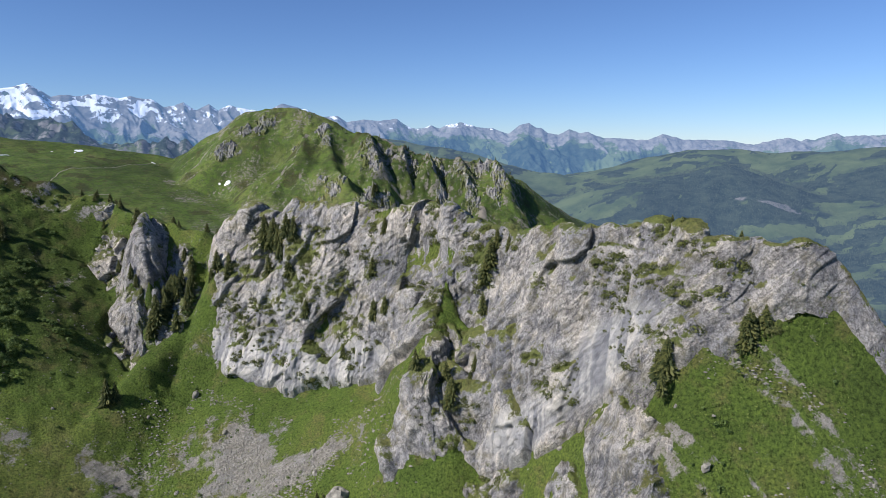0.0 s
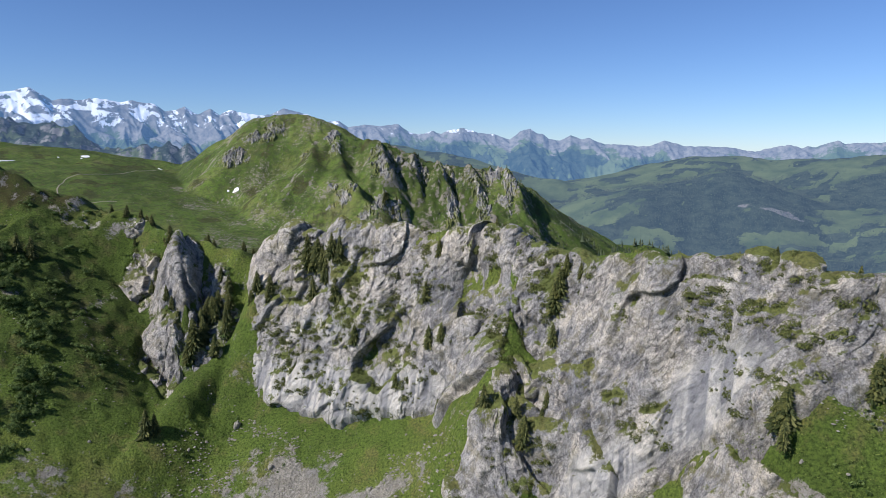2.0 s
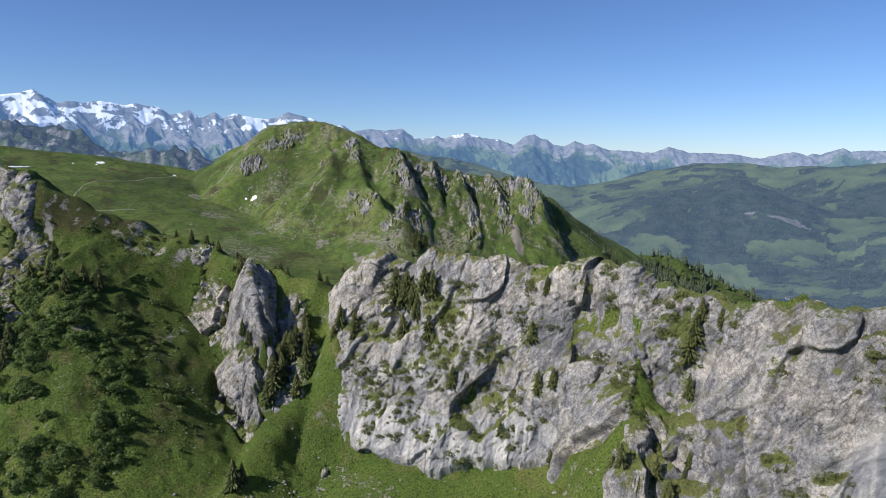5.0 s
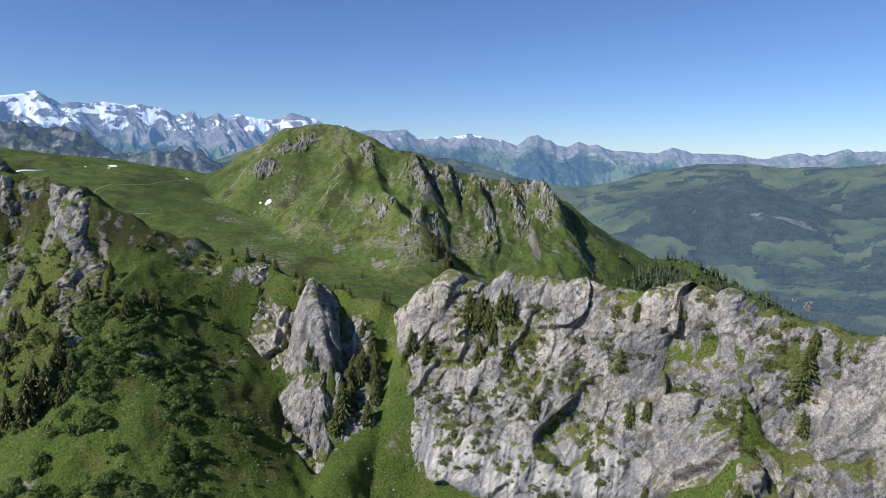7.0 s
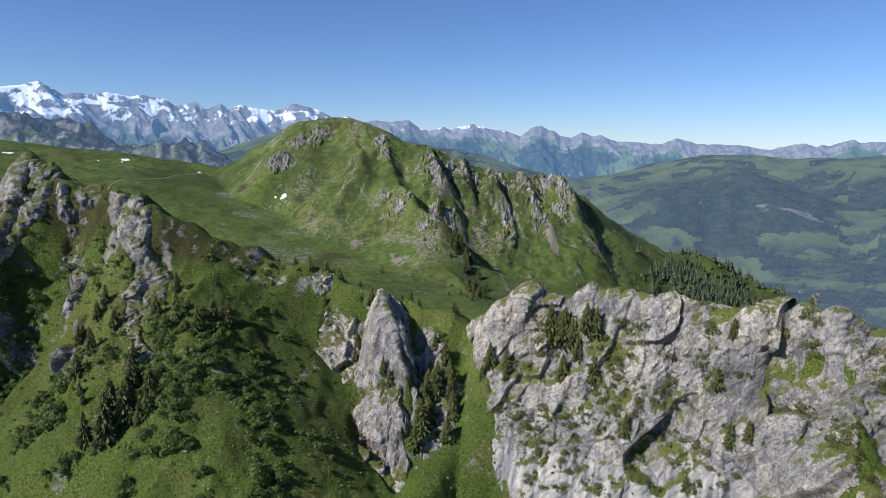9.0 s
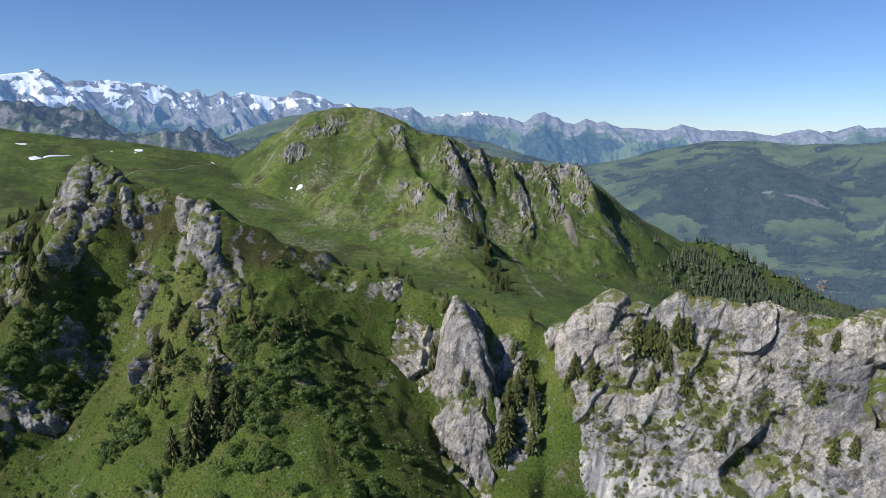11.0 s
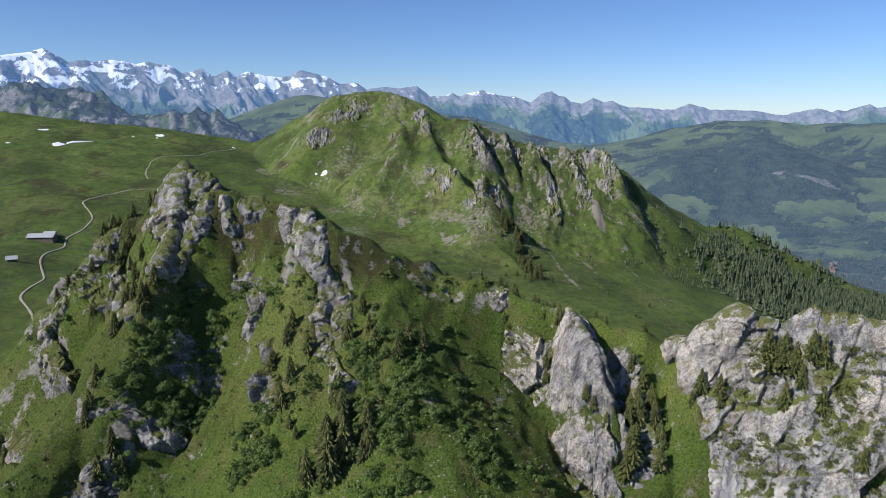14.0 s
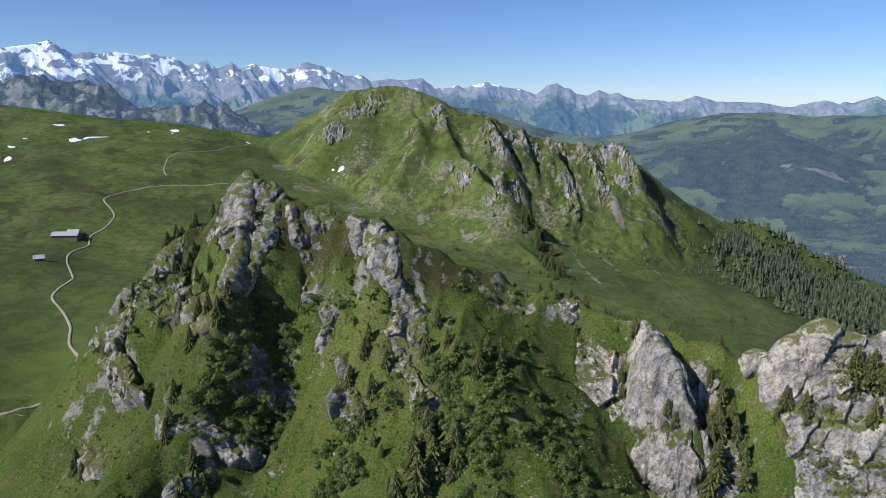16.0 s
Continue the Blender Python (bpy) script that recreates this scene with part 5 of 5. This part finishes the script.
def build_hill_woods():
    rng = np.random.default_rng(21)
    x, y = rng.uniform(40, 540, 9000), rng.uniform(480, 880, 9000)
    d = within(x, y, WOOD)
    keep = (d > 0) & (0.8 * fbm2(x / 26, y / 26, 3, 23) + 0.0125 * np.minimum(d, 72) > rng.random(len(x)) * 0.9 + 0.02)
    x, y = x[keep], y[keep]
    # scattered firs up the gullies of the hill
    gx, gy = rng.uniform(-120, 150, 2600), rng.uniform(560, 720, 2600)
    g = (fbm2(gx / 18, gy / 34, 3, 27) > 0.2) & (rng.random(len(gx)) < 0.32)
    g |= (gx > 50) & (fbm2(gx / 30, gy / 30, 3, 29) > -0.1) & (rng.random(len(gx)) < 0.35)
    x, y = np.concatenate([x, gx[g]]), np.concatenate([y, gy[g]])
    h = np.concatenate([rng.uniform(5, 12, int(keep.sum())), rng.uniform(1.5, 5, int(g.sum()))])
    v, f = cone_trees(x, y, h, rng)
    me = mesh_of("hill_wood", v, f, [FAR_NEEDLES], smooth=False)
    tagged(new("hill_wood", me), "dense dark fir wood on the flank of the hill", "forest", kind="stuff")


build_hill_woods()
rng = np.random.default_rng(5)
# the file of firs down the spur, and single ones in the meadow
for i in range(64):
    t = rng.random() ** 0.8
    fx, fy = np.interp(t, [0, 0.3, 0.6, 1], [-63, -52, -42, -34]) + rng.normal() * 4, np.interp(t, [0, 0.3, 0.6, 1], [623, 572, 545, 476]) + rng.normal() * 6
    fz = float(land(np.array([fx]), np.array([fy]))[0])
    fir(Vector((fx, fy, fz - 0.2)), rng.uniform(5, 10), i + 300, "dark fir in a file of trees down a grassy spur", "firs on the spur")
for i in range(30):
    fx, fy = rng.uniform(-110, 110), rng.uniform(400, 520)
    fz = float(land(np.array([fx]), np.array([fy]))[0])
    fir(Vector((fx, fy, fz - 0.15)), rng.uniform(1.5, 4.5), i + 400, "small fir standing alone in the high meadow", "firs in the meadow")

# far woods of the valley
def build_far_woods():
    rng = np.random.default_rng(31)
    a, r = np.radians(rng.uniform(2, 37, 90000)), rng.uniform(1350, 3700, 90000)
    x, y = -55 + r * np.sin(a), 10 + r * np.cos(a)
    k = (woodland(x, y) > 0.07) & (land(x, y) > -350)
    x, y = x[k][:26000], y[k][:26000]
    v, f = cone_trees(x, y, rng.uniform(12, 20, len(x)), rng, 1, 5)
    me = mesh_of("far_wood", v, f, [HAZED_WOOD], smooth=False)
    tagged(new("far_wood", me), "far dark woods on the hills across the valley", "forest", kind="stuff")


def hazed_wood_material():
    m, n, l, b = nodes_of("far_wood")
    isl = n.new("ShaderNodeNewGeometry").outputs["Random Per Island"]
    l.new(ramp(n, l, isl, [(0.0, (0.018, 0.03, 0.024)), (1.0, (0.05, 0.068, 0.042))]), b.inputs["Base Color"])
    b.inputs["Roughness"].default_value = 0.95
    # Haze over the far trees, put in as a weak blue emission.
    b.inputs["Emission Color"].default_value = (0.27, 0.42, 0.70, 1)
    b.inputs["Emission Strength"].default_value = 0.12
    return m


HAZED_WOOD = hazed_wood_material()
build_far_woods()

SNOW = plain_material("old_snow", (0.72, 0.74, 0.78), (0.88, 0.89, 0.90), 0.8, 0.6, 0.4, 0.2)


def snow_patch(x, y, long, wide, turn, seed):
    """A sheet of old snow lying on the slope, with a ragged edge and a thick rim."""
    n, rings = 40, 6
    verts = []
    for j in range(rings + 1):
        for i in range(n):
            a = 2 * math.pi * i / n
            k = j / rings * (0.8 + 0.35 * noise.noise(Vector((math.cos(a) * 1.3, math.sin(a) * 1.3, seed))))
            px, py = math.cos(a) * long * k, math.sin(a) * wide * k
            verts.append((x + px * math.cos(turn) - py * math.sin(turn), y + px * math.sin(turn) + py * math.cos(turn), 0.45 if j < rings else -0.5))
    v = np.array(verts)
    v[:, 2] += land(v[:, 0], v[:, 1])
    me = mesh_of("snow_patch", v, grid_faces(rings + 1, n, True), [SNOW])
    return tagged(new("snow_patch", me), "white patch of old snow on the green slope", "snow", "snow patches")


for x, y, a, b, turn, seed in ((-215, 664, 4.4, 2.6, 0.2, 1), (-223, 664, 1.8, 0.8, 0, 2), (-402, 740, 6.5, 6, 0.1, 3), (-461, 655, 7, 6, 1.0, 4), (-452, 673, 21, 2.8, 1.15, 5), (-498, 696, 7, 3, 0.6, 6), (-496, 617, 4, 3, 0.3, 7),
                               (-481, 588, 4, 8, 0.3, 8), (-424, 726, 1.5, 1.5, 0, 9), (-400, 728, 1.6, 1.6, 0, 10), (-336, 775, 3, 2, 0, 11), (-498, 640, 2.5, 1.5, 0.4, 12)):
    snow_patch(x, y, a, b, turn, seed)

GRAVEL = plain_material("gravel", (0.22, 0.205, 0.15), (0.34, 0.31, 0.235), 1.5, 0.9, 0.5, 0.1)


def track(name, label, line, width):
    """A gravel track over the meadow, slightly crowned, with broken edges."""
    pts = np.array(line, dtype=float)
    d = np.concatenate([[0], np.cumsum(np.hypot(*np.diff(pts, axis=0).T))])
    t = np.arange(0, d[-1], 1.2)
    k = np.exp(-0.5 * (np.arange(-8, 9) / 4.0) ** 2)
    x, y = (np.convolve(np.pad(np.interp(t, d, pts[:, c]), 8, mode="edge"), k / k.sum(), mode="valid") for c in (0, 1))
    tx, ty = np.gradient(x), np.gradient(y)
    m = np.hypot(tx, ty) + 1e-9
    nx, ny = -ty / m, tx / m
    cols = []
    for o, lift in ((-0.5, -0.3), (-0.45, 0.26), (-0.2, 0.32), (0.2, 0.32), (0.45, 0.26), (0.5, -0.3)):
        w = width * o * (1 + 0.25 * value2(t / 4, t * 0 + o, 3))
        px, py = x + nx * w, y + ny * w
        cols.append(np.stack([px, py, land(px, py) + lift], -1))
    v = np.stack(cols, 1).reshape(-1, 3)
    me = mesh_of(name, v, grid_faces(len(t), 6), [GRAVEL])
    return tagged(new(name, me), label, "track", kind="structure")


track("road", "pale gravel farm track winding over the meadow", [(-240, 262), (-262, 283), (-270, 300), (-284, 318), (-298, 332), (-301, 345), (-302, 360), (-316, 380), (-329, 400), (-334, 418), (-332, 432), (-340, 444), (-338, 462), (-343, 486), (-352, 500),
                                                                  (-365, 512), (-366, 530), (-362, 547), (-341, 572), (-300, 600)], 1.2)
track("road", "pale footpath climbing across the green slope", [(-352, 596), (-362, 612), (-371, 645), (-360, 672), (-346, 696), (-338, 730), (-326, 770)], 1.1)
track("road", "pale gravel track on the meadow below the ridge", [(-290, 210), (-254, 229), (-244, 248), (-228, 276)], 1.7)
track("road", "pale gravel track on the meadow below the ridge", [(-262, 178), (-234, 200), (-224, 218), (-210, 240)], 2.2)
track("road", "thin footpath through the high meadow", [(-60, 330), (-20, 352), (30, 362), (80, 380), (120, 395)], 1.2)

ROOF = plain_material("sheet_roof", (0.26, 0.27, 0.29), (0.40, 0.41, 0.43), 0.9, 0.5, 0.2, 0.03)
TIMBER = plain_material("weathered_timber", (0.10, 0.075, 0.055), (0.22, 0.17, 0.13), 2.0, 0.85, 0.4, 0.03)
PLASTER = plain_material("plaster", (0.62, 0.60, 0.55), (0.78, 0.76, 0.71), 1.0, 0.85, 0.2, 0.02)
GLASS = plain_material("dark_pane", (0.02, 0.025, 0.03), (0.05, 0.06, 0.07), 0.5, 0.15, 0.0, 0.01)


def box(w, d, h, z=0.0, cx=0.0, cy=0.0):
    bm = bmesh.new()
    bmesh.ops.create_cube(bm, size=1, matrix=Matrix.Translation((cx, cy, z + h / 2)) @ Matrix.Diagonal((w, d, h, 1)))
    return bm


def gable(w, d, h, z, over=0.6, thick=0.25, cx=0.0, cy=0.0):
    """A pitched roof of two thick slabs with eaves, ridge along x."""
    bm = bmesh.new()
    a, b = w / 2 + over, d / 2 + over
    e = h * over / (d / 2)
    prof = [(-b, z - e), (0, z + h), (b, z - e), (b, z - e - thick), (0, z + h - thick), (-b, z - e - thick)]
    rows = [[bm.verts.new((cx + sx * a, cy + y, zz)) for y, zz in prof] for sx in (-1, 1)]
    for i in range(6):
        k = (i + 1) % 6
        bm.faces.new((rows[0][i], rows[0][k], rows[1][k], rows[1][i]))
    for r in rows:
        bm.faces.new((r[0], r[1], r[4], r[5]))
        bm.faces.new((r[1], r[2], r[3], r[4]))
    bmesh.ops.recalc_face_normals(bm, faces=bm.faces)
    return bm


def piece(name, bm, material, parent, label=""):
    me = bpy.data.meshes.new(name)
    bm.to_mesh(me)
    bm.free()
    me.materials.append(material)
    return part(name, me, parent, label)


def walls(w, d, h, ridge, cx=0.0, cy=0.0):
    """Walls up to the eaves with their gables, as one solid."""
    bm = box(w, d, h, -1.5, cx, cy)
    for sx in (-1, 1):
        x0, x1 = cx + sx * (w / 2 - 0.3), cx + sx * w / 2
        lo = [[bm.verts.new((x, cy + y, h - 1.5 + zz)) for y, zz in ((-d / 2, 0), (d / 2, 0), (0, ridge))] for x in (x0, x1)]
        bm.faces.new(lo[0])
        bm.faces.new(lo[1])
        for i in range(3):
            bm.faces.new((lo[0][i], lo[0][(i + 1) % 3], lo[1][(i + 1) % 3], lo[1][i]))
    bmesh.ops.recalc_face_normals(bm, faces=bm.faces)
    return bm


def building(name, label, category, x, y, turn, w, d, h, ridge, wall, roof, windows, group=""):
    z = float(land(np.array([x]), np.array([y]))[0])
    ob = new(name)
    ob.matrix_world = pose(x, y, z, 0, 0, turn)
    piece("wall", walls(w, d, h + 1.5, ridge), wall, ob)
    piece("roof", gable(w, d, ridge, h), roof, ob)
    for i in range(windows):
        wx = -w / 2 + (i + 0.5) * w / windows
        piece("window", box(1.1, 0.16, 1.1, h * 0.4, wx, -d / 2 - 0.02), GLASS, ob)
    return tagged(ob, label, category, group)


farm = building("farm_building", "long low alpine farm building with a grey sheet roof", "building", -350, 438, 6, 15, 6.5, 2.5, 1.6, TIMBER, ROOF, 5)
piece("annex_wall", walls(6, 5, 4.3, 1.5, 2, 6.0), PLASTER, farm, "pale plastered wing")
piece("annex_roof", gable(6, 5, 1.5, 2.8, cx=2, cy=6.0), ROOF, farm)
piece("door", box(1.4, 0.14, 2.0, 0, 6.2, -3.3), TIMBER, farm)
building("hut", "small wooden alpine hut with a grey roof", "hut", -334, 384, 24, 4.6, 3.6, 2.0, 1.3, TIMBER, ROOF, 2)


# ---- stones ----
STONE = plain_material("pale_stone", (0.15, 0.142, 0.122), (0.34, 0.32, 0.265), 1.4, 0.9, 0.6, 0.1)


def boulder_mesh(seed):
    """A broken block of limestone about a metre across."""
    bm = bmesh.new()
    bmesh.ops.create_icosphere(bm, subdivisions=3, radius=0.5)
    co = np.array([v.co[:] for v in bm.verts])
    b, gap = blocks3(co[:, 0] * 1.6 + seed, co[:, 1] * 1.6, co[:, 2] * 1.6, seed)
    k = 1 + 0.45 * b + 0.2 * fbm3(co[:, 0] * 3 + seed, co[:, 1] * 3, co[:, 2] * 3, 3, seed)
    for v, c, m in zip(bm.verts, co, k):
        v.co = Vector(c * m) * 1.0
    me = bpy.data.meshes.new("boulder")
    bm.to_mesh(me)
    bm.free()
    me.materials.append(STONE)
    return me


BOULDERS = [boulder_mesh(i + 40) for i in range(6)]
rng = np.random.default_rng(8)


def drop(x, y):
    return float(land(np.array([x]), np.array([y]))[0])


for i in range(110):
    if i < 70:
        bs, bq = rng.normal(95, 20), rng.normal(0, 8)
    elif i < 90:
        bs, bq = rng.uniform(-6, 16), rng.uniform(8, 26)
    else:
        bs, bq = rng.uniform(120, 215), rng.uniform(5, 40)
    bx, by = to_xy(bs, bq)
    size = 0.35 + 0.9 * rng.random() ** 4
    ob = new("boulder", BOULDERS[i % 6])
    ob.matrix_world = Matrix.Translation((bx, by, drop(bx, by) - 0.08 * size)) @ Euler(rng.uniform(0, 6, 3)).to_matrix().to_4x4() @ Matrix.Diagonal((size, size * 0.8, size * 0.75, 1))
    tagged(ob, "pale limestone boulder lying in the steep meadow", "boulder", "boulders in the meadow")
# the lone block and the large stone below the wall
for bs, bq, size in ((112.2, -6.5, 1.3), (67.5, 4.6, 3.4), (60.5, 9, 1.8), (100.3, -2.6, 1.0)):
    bx, by = to_xy(bs, bq)
    ob = new("boulder", BOULDERS[int(size * 10) % 6])
    ob.matrix_world = Matrix.Translation((bx, by, drop(bx, by) + 0.2 * size)) @ Euler((0.3, 0.2, size)).to_matrix().to_4x4() @ Matrix.Diagonal((size, size * 0.8, size * 1.1, 1))
    tagged(ob, "grey limestone block standing in grass below the wall", "boulder", "boulders in the meadow")


def build_stones():
    """Small stones too many to count: the scree below the wall and the fields of stones in the meadows."""
    rng = np.random.default_rng(9)
    px, py, ps = [], [], []

    def strew(x, y, lo, hi):
        px.append(x)
        py.append(y)
        ps.append(lo + (hi - lo) * rng.random(len(x)) ** 2.5)

    s, q = rng.normal(90, 14, 11000), rng.normal(-1, 6.5, 11000)
    k = (fbm2(to_xy(s, q)[0] / 9, to_xy(s, q)[1] / 9, 4, 81) > -0.05) & (q > -9)
    strew(*to_xy(s[k], q[k]), 0.10, 0.75)
    s, q = rng.uniform(-10, 24, 7000), rng.uniform(4, 34, 7000)
    k = fbm2(s / 4, q / 4, 4, 5, 0.65) > 0.12
    strew(*to_xy(s[k], q[k]), 0.10, 0.6)
    s, q = rng.uniform(120, 250, 5000), rng.uniform(-5, 60, 5000)
    k = fbm2(s / 7, q / 7, 3, 6) > 0.12
    strew(*to_xy(s[k], q[k]), 0.10, 0.6)
    for cx, cy, rx, ry, count in ((-335, 550, 26, 18, 130), (-258, 655, 22, 24, 500), (50, 470, 40, 30, 300), (-15, 520, 22, 20, 160)):
        strew(rng.normal(cx, rx, count), rng.normal(cy, ry, count), 0.2, 1.1)
    x, y, size = np.concatenate(px), np.concatenate(py), np.concatenate(ps)
    n = len(x)
    z = land(x, y)
    base = np.array([(1, 0, 0), (0, 1, 0), (-1, 0, 0), (0, -1, 0), (0.2, 0.1, 0.8), (0, 0, -0.6)], dtype=float)
    v = base[None] * (0.35 + 0.3 * rng.random((n, 6, 1))) * size[:, None, None] * np.array([1.0, 1.0, 0.7])
    a = rng.random(n) * 6.28
    ca, sa = np.cos(a)[:, None], np.sin(a)[:, None]
    v = np.stack([v[..., 0] * ca - v[..., 1] * sa + x[:, None], v[..., 0] * sa + v[..., 1] * ca + y[:, None], v[..., 2] + z[:, None] + 0.05], -1)
    t = np.array([(0, 1, 4), (1, 2, 4), (2, 3, 4), (3, 0, 4), (1, 0, 5), (2, 1, 5), (3, 2, 5), (0, 3, 5)])
    f = (np.arange(n)[:, None, None] * 6 + t[None]).reshape(-1, 3)
    me = mesh_of("scree", v.reshape(-1, 3), f, [STONE], smooth=False)
    tagged(new("scree", me), "pale loose stones scattered in grass", "stones", kind="stuff")


build_stones()

# ---- the village in the valley ----
# Plaster and roofs are greyed in colour to stand in for valley haze.
FAR_WALL = plain_material("hazed_plaster", (0.30, 0.31, 0.32), (0.42, 0.42, 0.42), 0.3, 0.9, 0.1, 0.02)
FAR_ROOF = plain_material("hazed_roofs", (0.13, 0.115, 0.11), (0.22, 0.20, 0.19), 0.3, 0.9, 0.1, 0.02)
rng = np.random.default_rng(14)
for i in range(46):
    t = rng.random()
    vx, vy = np.interp(t, [0, 0.5, 1], [860, 950, 1110]) + rng.normal() * 22, np.interp(t, [0, 0.5, 1], [1520, 1760, 2090]) + rng.normal() * 22
    building("house", "small far village house with a pitched roof", "house", float(vx), float(vy), float(rng.uniform(0, 180)), 12, 9, 5, 4, FAR_WALL if rng.random() < 0.6 else TIMBER, FAR_ROOF, 2, "village houses")


# ---- herbs of the near meadows ----
HERB = leaf_material("meadow_herbs", (0.085, 0.12, 0.026), (0.21, 0.26, 0.06), 0.4)


def build_herbs():
    """Tufts of grass and broad-leaved herbs on the near slopes, too many to count."""
    rng = np.random.default_rng(17)
    n = 230000
    s, q = rng.uniform(-14, 262, n), rng.uniform(-16, 66, n)
    ok = (q > along(CREST_Q, s) + 2) & (fbm2(s / 3, q / 3, 2, 44) + 0.35 * rng.normal(size=n) > -0.1)
    x, y = to_xy(s, q)
    ok &= (sunk(x, y) < 0.2) & (np.hypot(x + 55, y - 10) < 235)
    x, y = x[ok], y[ok]
    z = land(x, y)
    n = len(x)
    a, lean = rng.random(n) * 6.28, rng.normal(0, 0.35, (n, 2))
    h, w = 0.07 + 0.15 * rng.random(n) ** 2, 0.04 + 0.07 * rng.random(n)
    cx, cy = np.cos(a) * w, np.sin(a) * w
    low = np.stack([x, y, z - 0.05], -1)
    v = np.stack([low + np.stack([cx, cy, 0 * h], -1), low - np.stack([cx, cy, 0 * h], -1),
                  low + np.stack([lean[:, 0] * h - 0.7 * cx, lean[:, 1] * h - 0.7 * cy, h], -1), low + np.stack([lean[:, 0] * h + 0.8 * cx, lean[:, 1] * h + 0.8 * cy, h * 0.9], -1)], 1)
    me = mesh_of("herbs", v.reshape(-1, 3), np.arange(n * 4).reshape(-1, 4), [HERB], smooth=False)
    tagged(new("herbs", me), "fresh green tufts of grass and herbs on the slopes", "grass", kind="stuff")


build_herbs()
